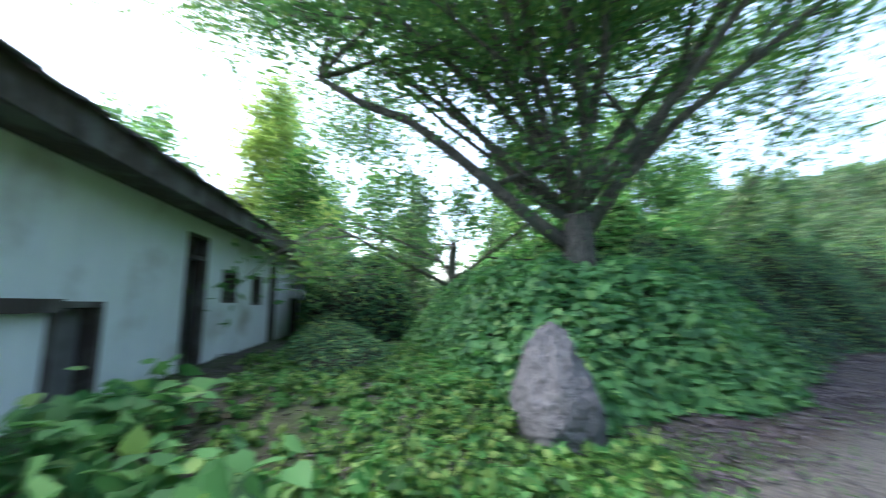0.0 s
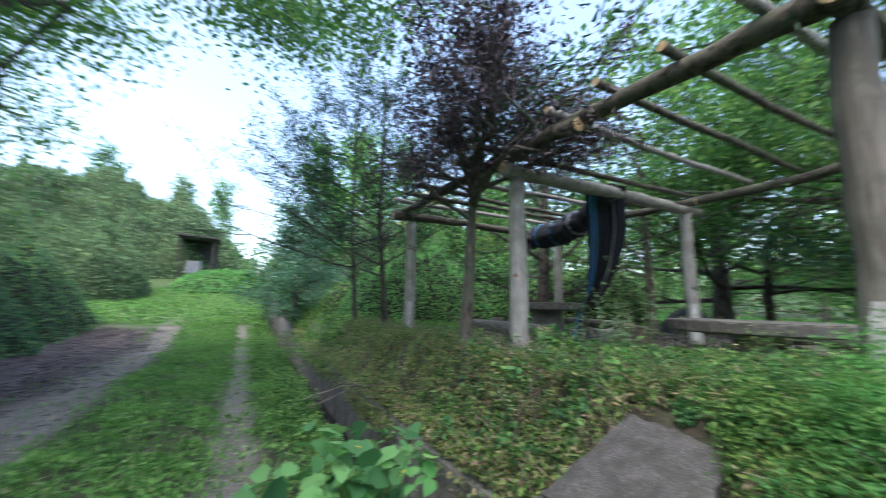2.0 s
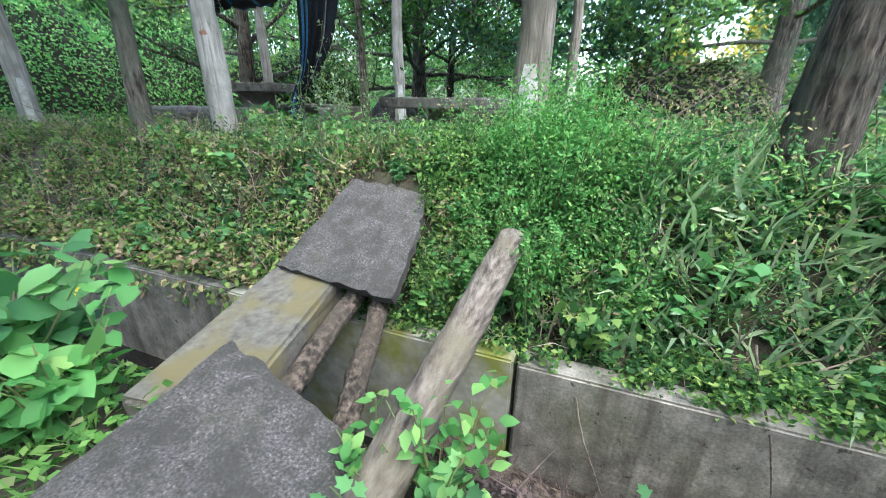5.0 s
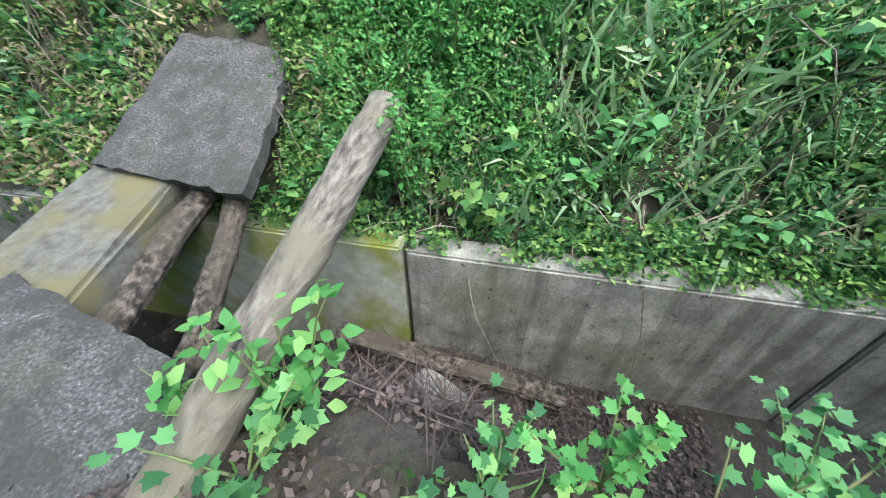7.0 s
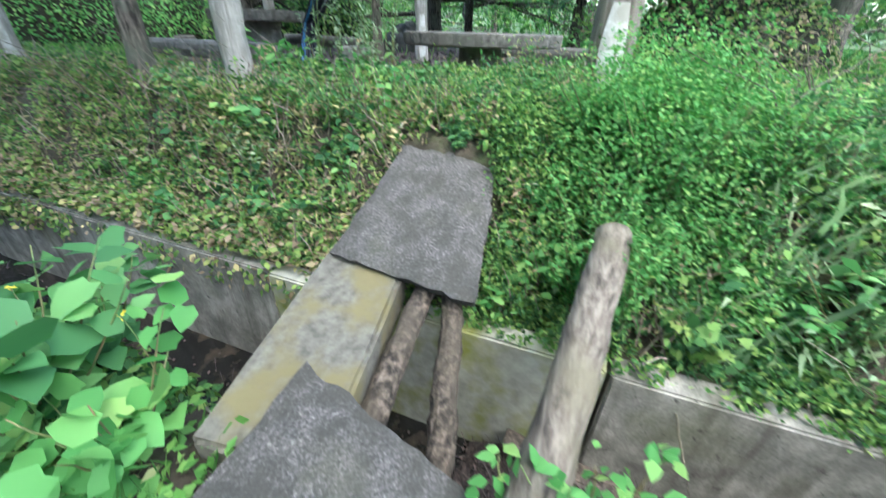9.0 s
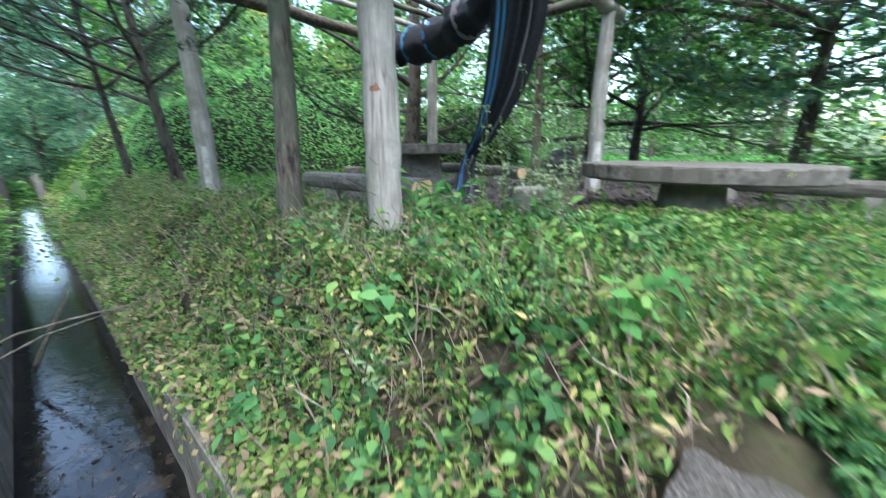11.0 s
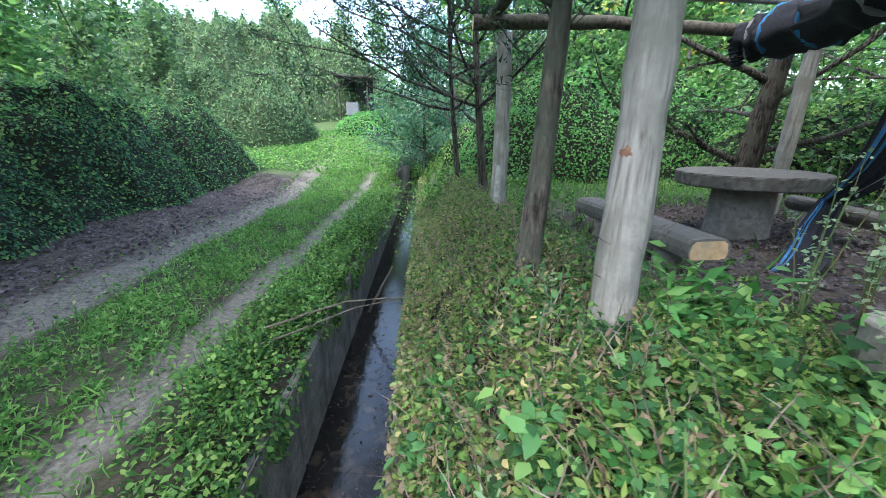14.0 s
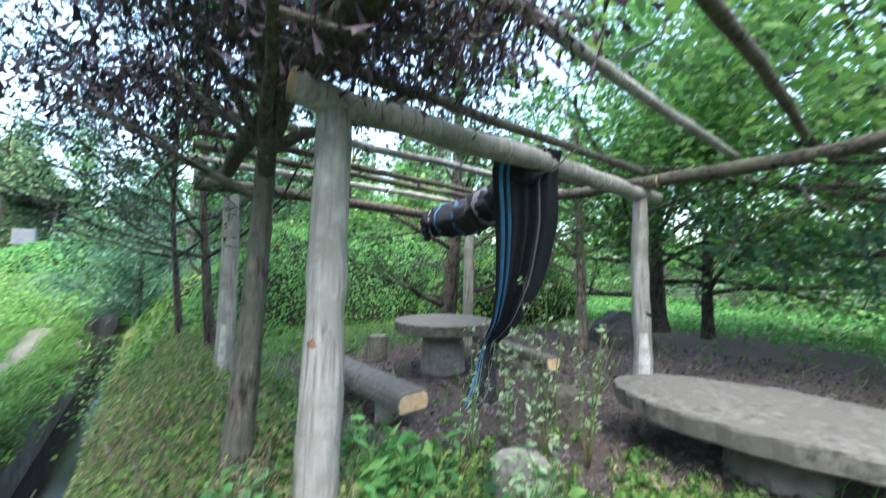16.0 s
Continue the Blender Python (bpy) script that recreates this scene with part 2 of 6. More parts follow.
M["shed_wall"] = two_tone("pale_shed_wall", [(0.3, (0.12, 0.138, 0.165)), (0.7, (0.19, 0.215, 0.25))], 3, (0.17, 0.17, 0.17), 1, 0.8)
M["tire"] = two_tone("faded_rubber", [(0.3, (0.02, 0.02, 0.022)), (0.7, (0.05, 0.05, 0.052))], 20, (0.06, 0.055, 0.05), 5, 0.8)


def water_build(nt, bsdf, node, link):
    bsdf.inputs["Base Color"].default_value = (0.012, 0.011, 0.010, 1)
    g = grain(nt, 2.2, 3)
    link(ramp(nt, g, [(0.45, (0.015, 0.015, 0.015)), (0.70, (0.10, 0.10, 0.10))]), bsdf.inputs["Roughness"])
    link(ramp(nt, grain(nt, 5, 5), [(0.5, (0.010, 0.010, 0.010)), (0.68, (0.05, 0.04, 0.03))]), bsdf.inputs["Base Color"])
    bump(nt, bsdf, grain(nt, 9, 4), 0.22, 0.02)


M["water"] = mat("shallow_dark_water", water_build)


def ground_build(nt, bsdf, node, link):
    """Soil with moss and litter; the wheel ruts and the swept pergola floor are masks in the mesh."""
    soil = ramp(nt, grain(nt, 9, 8), [(0.3, (0.018, 0.015, 0.010)), (0.7, (0.06, 0.05, 0.035))])
    green = ramp(nt, grain(nt, 14, 6), [(0.3, (0.022, 0.05, 0.012)), (0.7, (0.07, 0.15, 0.03))])
    rut = ramp(nt, grain(nt, 26, 8), [(0.3, (0.07, 0.064, 0.056)), (0.7, (0.21, 0.192, 0.168))])
    lit = ramp(nt, grain(nt, 30, 8), [(0.3, (0.03, 0.024, 0.02)), (0.7, (0.12, 0.095, 0.078))])
    def mask(name):
        a = node("Attribute")
        a.attribute_name = name
        return a.outputs["Fac"]
    def rough_mask(name):
        m = node("Math")
        m.operation = "ADD"
        link(mask(name), m.inputs[0])
        k = node("Math")
        k.operation = "MULTIPLY_ADD"
        link(grain(nt, 3.5, 6), k.inputs[0])
        k.inputs[1].default_value, k.inputs[2].default_value = 0.9, -0.45
        link(k.outputs[0], m.inputs[1])
        return ramp(nt, m.outputs[0], [(0.22, (0, 0, 0)), (0.85, (1, 1, 1))])
    col = mixed(nt, rough_mask("green"), soil, green)
    col = mixed(nt, rough_mask("litter"), col, lit)
    col = mixed(nt, rough_mask("rut"), col, rut)
    link(col, bsdf.inputs["Base Color"])
    bsdf.inputs["Roughness"].default_value = 0.95
    bump(nt, bsdf, grain(nt, 18, 8), 0.9, 0.03)


M["ground"] = mat("earth", ground_build)

# ---- mesh helpers ----


def part(name, bm, material, parent=None, label="", smooth=True):
    me = bpy.data.meshes.new(name)
    bm.to_mesh(me)
    bm.free()
    for p in me.polygons:
        p.use_smooth = smooth
    me.materials.append(material)
    ob = new(name, me)
    if parent is not None:
        ob.parent = parent
    if label:
        ob["label"] = label
    return ob


def tri_object(name, verts, tris, material, parent=None, tone=None, smooth=False):
    """One mesh from arrays; tone is a value for each face."""
    me = bpy.data.meshes.new(name)
    n, k = len(verts), len(tris)
    me.vertices.add(n)
    me.vertices.foreach_set("co", np.ascontiguousarray(verts, dtype=np.float32).ravel())
    me.loops.add(3 * k)
    me.loops.foreach_set("vertex_index", np.ascontiguousarray(tris, dtype=np.int32).ravel())
    me.polygons.add(k)
    me.polygons.foreach_set("loop_start", np.arange(0, 3 * k, 3, dtype=np.int32))
    me.polygons.foreach_set("use_smooth", np.full(k, smooth, dtype=bool))
    me.update(calc_edges=True)
    if tone is not None:
        me.attributes.new("tone", "FLOAT", "FACE").data.foreach_set("value", np.ascontiguousarray(tone, dtype=np.float32))
    me.materials.append(material)
    ob = new(name, me)
    if parent is not None:
        ob.parent = parent
    return ob


def unit(v):
    return v / np.maximum(np.linalg.norm(v, axis=-1, keepdims=True), 1e-9)


# outline of a leaf: along, across, lift; and its triangles
LEAF_OVAL = (np.array([(0, 0, 0), (0.35, 0.30, 0.06), (0.7, 0.2, 0.03), (1, 0, -0.08), (0.7, -0.2, 0.03), (0.35, -0.30, 0.06)]),
             np.array([(0, 1, 5), (1, 2, 5), (2, 4, 5), (2, 3, 4)]))
LEAF_SMALL = (np.array([(0, 0, 0), (0.5, 0.28, 0.05), (1, 0, -0.05), (0.5, -0.28, 0.05)]), np.array([(0, 1, 2), (0, 2, 3)]))
LEAF_NARROW = (np.array([(0, 0, 0), (0.45, 0.18, 0.06), (1, 0, -0.08), (0.45, -0.18, 0.06)]), np.array([(0, 1, 2), (0, 2, 3)]))
LEAF_HEART = (np.array([(0, 0, 0), (-0.08, 0.25, 0.03), (0.3, 0.46, 0.08), (0.68, 0.28, 0.03), (1, 0, -0.12), (0.68, -0.28, 0.03), (0.3, -0.46, 0.08), (-0.08, -0.25, 0.03), (0.4, 0, 0)]),
              np.array([(0, 1, 8), (1, 2, 8), (2, 3, 8), (3, 4, 8), (4, 5, 8), (5, 6, 8), (6, 7, 8), (7, 0, 8)]))
LEAF_LOBED = (np.array([(0, 0, 0), (0.2, 0.5, 0.05), (0.36, 0.31, 0.02), (0.68, 0.42, 0.0), (0.66, 0.23, 0.02), (1, 0, -0.1), (0.66, -0.23, 0.02), (0.68, -0.42, 0.0), (0.36, -0.31, 0.02), (0.2, -0.5, 0.05)]),
              np.array([(0, 1, 2), (2, 3, 4), (4, 5, 6), (6, 7, 8), (8, 9, 0), (0, 2, 8), (2, 4, 6), (2, 6, 8)]))
BLADE = (np.array([(0, 0.045, 0), (0, -0.045, 0), (0.5, 0.035, 0.06), (0.5, -0.035, 0.06), (1, 0, -0.12)]), np.array([(0, 1, 2), (1, 3, 2), (2, 3, 4)]))
STALK = (np.array([(0, 0.012, 0), (0, -0.012, 0), (0.5, 0.01, 0.08), (0.5, -0.01, 0.08), (1, 0, -0.05)]), np.array([(0, 1, 2), (1, 3, 2), (2, 3, 4)]))
NEEDLES = (np.array([(0, 0, 0), (1, 0.16, 0.05), (0.9, 0.04, 0), (1, -0.14, -0.05), (0, 0.02, 0)]), np.array([(0, 1, 2), (4, 2, 3)]))


def leaf_arrays(P, size, shape, facing, spread=0.6, along=None, along_spread=1.0):
    """Leaves at P. facing: the way their upper sides look, loosened by spread; along: the way they point."""
    n = len(P)
    N = unit(np.broadcast_to(np.asarray(facing, float), (n, 3)) + RNG.normal(0, spread, (n, 3)))
    T = RNG.normal(0, along_spread, (n, 3))
    if along is not None:
        T = T + np.broadcast_to(np.asarray(along, float), (n, 3))
    T = unit(T - (T * N).sum(1, keepdims=True) * N)
    B = np.cross(N, T)
    s = np.broadcast_to(np.asarray(size, float), (n,)) * RNG.uniform(0.65, 1.3, n)
    tv, tf = shape
    V = P[:, None] + s[:, None, None] * (tv[None, :, 0, None] * T[:, None] + tv[None, :, 1, None] * B[:, None] + tv[None, :, 2, None] * N[:, None])
    F = tf[None] + (np.arange(n) * len(tv))[:, None, None]
    tone = np.repeat(np.clip(RNG.beta(1.4, 1.5, n), 0, 1), len(tf))
    return V.reshape(-1, 3), F.reshape(-1, 3), tone


def joined(sets):
    vs, fs, ts, at = [], [], [], 0
    for v, f, t in sets:
        vs.append(v)
        fs.append(f + at)
        ts.append(t)
        at += len(v)
    return np.concatenate(vs), np.concatenate(fs), np.concatenate(ts)


def leaves(name, P, size, material, shape=LEAF_SMALL, facing=(0, 0, 1), spread=0.6, along=None, along_spread=1.0, parent=None):
    return tri_object(name, *(lambda a: (a[0], a[1]))(w := leaf_arrays(P, size, shape, facing, spread, along, along_spread)), material, parent, w[2], True)


def tube_arrays(pts, radii, seg=8, rough=0.0, ridges=0.0):
    """A limb through pts with its radius at each."""
    pts, radii = np.asarray(pts, float), np.asarray(radii, float)
    d = unit(np.gradient(pts, axis=0))
    ref = np.array([0.0, 0, 1]) if abs(d[:, 2]).mean() < 0.8 else np.array([1.0, 0, 0])
    a = unit(np.cross(d, ref))
    b = np.cross(d, a)
    ang = np.linspace(0, 2 * np.pi, seg, endpoint=False)
    r = radii[:, None] * (1 + rough * RNG.normal(0, 1, (len(pts), seg)))
    if ridges:
        drift = np.cumsum(RNG.normal(0, 0.16, (len(pts), 1)), 0)
        r = r * (1 + ridges * (np.abs(np.sin(5 * ang[None] + drift)) + 0.7 * np.abs(np.sin(8 * ang[None] - 1.4 * drift)) - 1.0))
    V = pts[:, None] + r[..., None] * (np.cos(ang)[None, :, None] * a[:, None] + np.sin(ang)[None, :, None] * b[:, None])
    i, j = np.meshgrid(np.arange(len(pts) - 1), np.arange(seg), indexing="ij")
    k = (j + 1) % seg
    q = np.stack([i * seg + j, i * seg + k, (i + 1) * seg + k, (i + 1) * seg + j], -1).reshape(-1, 4)
    F = np.concatenate([q[:, [0, 1, 2]], q[:, [0, 2, 3]]])
    n = len(V.reshape(-1, 3))
    V = np.concatenate([V.reshape(-1, 3), pts[[0, -1]]])
    caps = [(n, (s + 1) % seg, s) for s in range(seg)] + [(n + 1, n - seg + s, n - seg + (s + 1) % seg) for s in range(seg)]
    F = np.concatenate([F, np.array(caps)])
    return V, F, np.zeros(len(F))


def wavy(a, b, n, amount):
    """n points from a to b along a line that wanders."""
    a, b = np.asarray(a, float), np.asarray(b, float)
    t = np.linspace(0, 1, n)[:, None]
    w = np.cumsum(RNG.normal(0, 1, (n, 3)), 0)
    w = w - w[0] - t * (w[-1] - w[0])
    return a + t * (b - a) + w * amount * np.linalg.norm(b - a) / n


def log_part(name, a, b, r0, r1, material, parent=None, seg=12, bend=0.05, rough=0.03, n=9, label=""):
    v, f, _ = tube_arrays(wavy(a, b, n, bend), np.linspace(r0, r1, n) * (1 + RNG.normal(0, 0.03, n)), seg, rough)
    ob = tri_object(name, v, f, material, parent, smooth=True)
    if label:
        ob["label"] = label
    return ob


def empty(name, x, y, z, label, category, group=""):
    e = new(name)
    e.location = (x, y, z)
    e.empty_display_size = 0.1
    return tagged(e, label, category, group)


def rooted(ob, parent):
    """Parents ob, whose mesh lies in world places, under an Empty without moving it."""
    ob.parent = parent
    ob.matrix_parent_inverse = Matrix.Translation(parent.location).inverted()
    return ob


def box_bm(bm, m, sx, sy, sz):
    bmesh.ops.create_cube(bm, size=1, matrix=m @ Matrix.Diagonal((sx, sy, sz, 1)))


# ---- the lie of the land ----
DITCH_L, DITCH_R, WATER = -0.68, 0.11, -1.58


def smooth(a, b, v):
    t = np.clip((v - a) / (b - a), 0, 1)
    return t * t * (3 - 2 * t)


def wobble(x, y):
    return 0.5 * np.sin(1.7 * x + 0.6 * y + 1) * np.cos(1.3 * y - 0.4 * x) + 0.3 * np.sin(3.9 * x - 2.2 * y) * np.sin(3.1 * y + 0.7) + 0.2 * np.sin(7.3 * x + 5.1 * y)


def land(x, y, ditch=True):
    x, y = np.asarray(x, float), np.asarray(y, float)
    rise = (0.1 * np.clip(y - 11, 0, 17) + 0.30 * np.clip(y - 28, 0, 12)) * smooth(10, 15, y)
    left = -0.66 + 0.16 * smooth(0.55, 1.2, -x) + 0.14 * smooth(4.0, 7.0, -x)
    right = -0.70 + 0.76 * smooth(0.2, 1.05, x) + 0.05 * smooth(1.2, 1.6, x) * smooth(4.5, 2.5, y)
    z = np.where(x < -0.2, left, right) + rise + 0.035 * wobble(x, y)
    ruts = np.exp(-((x + 1.57) / 0.2) ** 2) + np.exp(-((x + 3.35 + 0.03 * np.clip(y, 0, 20)) / 0.35) ** 2)
    z = z - 0.05 * ruts * smooth(-3, 0, y)
    far = np.hypot(x, y)
    z = z + 0.05 * np.clip(far - 45, 0, 400) * (0.6 + 0.4 * np.sin(np.arctan2(y, x) * 3 + 1))
    if ditch:
        z = np.where((x > DITCH_L - 0.06) & (x < DITCH_R + 0.12), -1.85, z)
    return z


def on_land(xy, lift=0.0):
    return np.column_stack([xy, land(xy[:, 0], xy[:, 1]) + lift])


def inside_ditch(x):
    return (x > DITCH_L - 0.10) & (x < DITCH_R + 0.13)


def axis_steps(lo, hi, step, far, extra=()):
    a = list(np.arange(lo, hi + 1e-6, step))
    s, v = step, hi
    while v < far:
        s *= 1.25
        v += s
        a.append(v)
    s, v = step, lo
    while v > -far:
        s *= 1.25
        v -= s
        a.append(v)
    return np.array(sorted(set(np.round(a + list(extra), 4))))


xs = axis_steps(-9, 9, 0.12, 600, (DITCH_L - 0.061, DITCH_L - 0.055, DITCH_R + 0.115, DITCH_R + 0.121))
ys = axis_steps(-5, 16, 0.14, 600)
gx, gy = np.meshgrid(xs, ys, indexing="ij")
gv = np.column_stack([gx.ravel(), gy.ravel(), land(gx, gy).ravel()])
ii, jj = np.meshgrid(np.arange(len(xs) - 1), np.arange(len(ys) - 1), indexing="ij")
quad = np.stack([ii * len(ys) + jj, (ii + 1) * len(ys) + jj, (ii + 1) * len(ys) + jj + 1, ii * len(ys) + jj + 1], -1).reshape(-1, 4)
ground = tri_object("ground", gv, np.concatenate([quad[:, [0, 1, 2]], quad[:, [0, 2, 3]]]), M["ground"], smooth=True)
tagged(ground, "earth ground with grass, wheel ruts and leaf litter", "ground", kind="structure")
X, Y = gv[:, 0], gv[:, 1]
RUT_L = -3.35 - 0.03 * np.clip(Y, 0, 20)
rut_mask = np.maximum(np.exp(-((X + 1.57 + 0.1 * wobble(0.9 * X, 0.8 * Y)) / 0.21) ** 4), np.exp(-((X - RUT_L) / 0.42) ** 4)) * smooth(22, 14, Y) * smooth(-5, -2, Y)
rut_mask = np.maximum(rut_mask, 0.8 * np.exp(-((X + 3.0) / 4) ** 4 - ((Y - 24) / 3) ** 4))
litter_mask = smooth(1.9, 2.6, X) * smooth(13.0, 10.0, X) * smooth(-0.5, 1.2, Y) * smooth(7.5, 5.5, Y)
litter_mask = np.maximum(litter_mask, 0.95 * smooth(-3.35, -3.75, X) * smooth(-7.5, -6.0, X) * smooth(0.5, 2.5, Y) * smooth(16, 12, Y))
litter_mask = np.maximum(litter_mask, 0.55 * np.exp(-((X - RUT_L + 0.15) / 0.5) ** 4) * smooth(-1, 2, Y) * smooth(14, 10, Y))
litter_mask = np.maximum(litter_mask, 0.6 * np.exp(-((X + 8) / 4.5) ** 4 - ((Y + 2.1) / 0.9) ** 4))
green_mask = 0.66 - 0.4 * smooth(-3.4, -3.0, X) * smooth(-0.4, -0.8, X) * smooth(-1, 1, Y) * smooth(14, 9, Y) - 0.42 * smooth(0.1, 0.3, X) * smooth(2.2, 1.4, X) * smooth(10, 8, Y) - 0.5 * np.exp(-((X + 0.9) / 0.55) ** 4 - ((Y + 1.2) / 1.5) ** 4)
for key, values in (("rut", rut_mask), ("litter", litter_mask), ("green", green_mask)):
    ground.data.attributes.new(key, "FLOAT", "POINT").data.foreach_set("value", values.astype(np.float32))

# ---- the concrete ditch ----


def wall_panel(name, x0, x1, y0, y1, z0, z1, material, parent):
    bm = bmesh.new()
    box_bm(bm, Matrix.Translation(((x0 + x1) / 2, (y0 + y1) / 2, (z0 + z1) / 2)), x1 - x0, y1 - y0 - 0.022, z1 - z0)
    bmesh.ops.bevel(bm, geom=bm.edges[:], offset=0.012, segments=2, affect="EDGES")
    return part(name, bm, material, parent, smooth=False)


for side, x0, x1, top in (("wall_east", DITCH_R, DITCH_R + 0.15, -0.68), ("wall_west", DITCH_L - 0.11, DITCH_L, -0.72)):
    wall = tagged(new(side), "old stained concrete ditch wall in panels", "ditch wall", kind="structure")
    for k in range(-7, 16):
        y0 = -0.98 + 2.0 * k
        zt = top + (0.1 * max(0, y0 - 10)) - (0.35 if side == "wall_west" and k == -1 else 0)
        skew = 0.016 * min(max(y0 + 1.0, 0), 5) if side == "wall_east" else 0.0
        wall_panel("panel", x0 + skew + RNG.normal(0, 0.004), x1, y0, y0 + 2.0, -1.95, zt + RNG.normal(0, 0.008), M["algae"] if k in (0,) and side == "wall_east" else M["concrete"], wall)

bm = bmesh.new()
box_bm(bm, Matrix.Translation(((DITCH_L + DITCH_R) / 2, 6.0, WATER - 0.15)), DITCH_R - DITCH_L + 0.14, 46, 0.3)
tagged(part("water", bm, M["water"], smooth=False), "shallow dark water standing in the ditch", "water", kind="structure")

# ---- the slab bridge ----


def slab(name, corners, thick, label):
    """A broken slab of cement: corners in turn, edges chipped."""
    c = [Vector(p) for p in corners]
    n = 14
    nrm = (c[1] - c[0]).cross(c[3] - c[0]).normalized()
    if nrm.z < 0:
        nrm = -nrm
    bm = bmesh.new()
    grid = {}
    for i in range(n + 1):
        for j in range(n + 1):
            u, v = i / n, j / n
            p = c[0] * (1 - u) * (1 - v) + c[1] * u * (1 - v) + c[2] * u * v + c[3] * (1 - u) * v
            edge = i in (0, n) or j in (0, n)
            p = p + Vector(RNG.normal(0, 0.006 if edge else 0.003, 3)) * (1 if edge else 0.6)
            p = p + nrm * 0.012 * noise.noise(p * 5)
            for lvl, off in ((0, 0.0), (1, -thick)):
                inset = (sum(c, Vector()) / 4 - p) * (0.03 if lvl and edge else 0)
                grid[i, j, lvl] = bm.verts.new(p + inset + nrm * (off - (0.008 if edge and not lvl else 0)))
    for i in range(n):
        for j in range(n):
            bm.faces.new([grid[i, j, 0], grid[i + 1, j, 0], grid[i + 1, j + 1, 0], grid[i, j + 1, 0]])
            bm.faces.new([grid[i, j, 1], grid[i, j + 1, 1], grid[i + 1, j + 1, 1], grid[i + 1, j, 1]])
    for k in range(n):
        for a, b in (((k, 0), (k + 1, 0)), ((k, n), (k + 1, n)), ((0, k), (0, k + 1)), ((n, k), (n, k + 1))):
            bm.faces.new([grid[(*a, 0)], grid[(*b, 0)], grid[(*b, 1)], grid[(*a, 1)]])
    bmesh.ops.recalc_face_normals(bm, faces=bm.faces[:])
    return tagged(part(name, bm, M["slab"], smooth=False), label, "slab")


slab("cement_slab", [(0.06, 0.46, -0.35), (0.80, 0.38, 0.03), (0.93, -0.17, -0.03), (-0.02, -0.36, -0.37)], 0.085, "broken rough grey cement slab laid on the far bank")
slab("cement_slab", [(-1.30, 0.14, -0.47), (-0.56, 0.10, -0.37), (-0.68, -0.57, -0.53), (-1.38, -0.80, -0.56)], 0.085, "broken rough grey cement slab on the path side")

bm = bmesh.new()
box_bm(bm, pose(-0.287, 0.203, -0.52, 0, -4, 12), 1.16, 0.45, 0.20)
bmesh.ops.bevel(bm, geom=bm.edges[:], offset=0.018, segments=2, affect="EDGES")
bmesh.ops.subdivide_edges(bm, edges=bm.edges[:], cuts=3, use_grid_fill=True)
for v in bm.verts:
    v.co += Vector(RNG.normal(0, 0.003, 3))
tagged(part("concrete_beam", bm, M["yellow_beam"], smooth=False), "yellow-stained concrete beam spanning the ditch", "beam")


def fallen_log(name, a, b, r0, r1, material, label, bend=0.035, rough=0.012, seg=32, n=26, ridges=0.035):
    e = empty(name, *a, label, "log")
    v, f, _ = tube_arrays(wavy(a, b, n, bend), np.linspace(r0, r1, n) * (1 + RNG.normal(0, 0.03, n)), seg, rough, ridges)
    rooted(tri_object("trunk", v, f, material, smooth=True), e)
    return e


fallen_log("bridge_log", (0.40, -0.86, -0.125), (-1.02, -0.70, -0.60), 0.075, 0.085, M["pale_log"], "pale barkless log laid across the ditch")
fallen_log("rotten_log", (0.16, -0.07, -0.45), (-0.64, -0.15, -0.60), 0.048, 0.052, M["driftwood"], "split rotten branch under the bridge slabs", 0.07, 0.04, ridges=0.2)
fallen_log("rotten_log", (0.14, -0.20, -0.47), (-0.64, -0.43, -0.70), 0.046, 0.05, M["driftwood"], "dark rotten branch under the bridge slabs", 0.08, 0.05, ridges=0.24)
bm = bmesh.new()
box_bm(bm, look((-0.02, -1.22, -1.36), (-0.06, -1.9, -1.44)), 0.10, 0.045, 1.28)
bmesh.ops.subdivide_edges(bm, edges=bm.edges[:], cuts=5, use_grid_fill=True)
for v in bm.verts:
    v.co += Vector(RNG.normal(0, 0.006, 3))
tagged(part("plank", bm, M["driftwood"], smooth=False), "split weathered plank lying against the ditch wall", "plank")
bm = bmesh.new()
box_bm(bm, pose(-0.19, -1.20, -1.385, 8, 10, 58), 0.30, 0.15, 0.12)
bmesh.ops.bevel(bm, geom=bm.edges[:], offset=0.012, segments=2, affect="EDGES")
tagged(part("concrete_block", bm, M["concrete"], smooth=False), "small pale concrete block fallen into the ditch", "block")

# silt and dead leaves below the log
M["soil"] = two_tone("dark_soil", [(0.3, (0.008, 0.0065, 0.005)), (0.7, (0.042, 0.033, 0.025))], 22, (0.02, 0.016, 0.012), 5, 0.7, None, 1.0, 0.03)
mx, my = np.meshgrid(np.linspace(DITCH_L - 0.16, DITCH_R, 16), np.linspace(-4.4, 0.4, 64), indexing="ij")
def silt_level(x, y):
    return WATER - 0.06 + (0.16 + 0.80 * smooth(-0.16, -0.66, x)) * np.exp(-((y + 1.0) / 0.62) ** 4) + 0.075 * smooth(-0.2, -0.9, y) + 0.02 * wobble(4 * x, 4 * y)


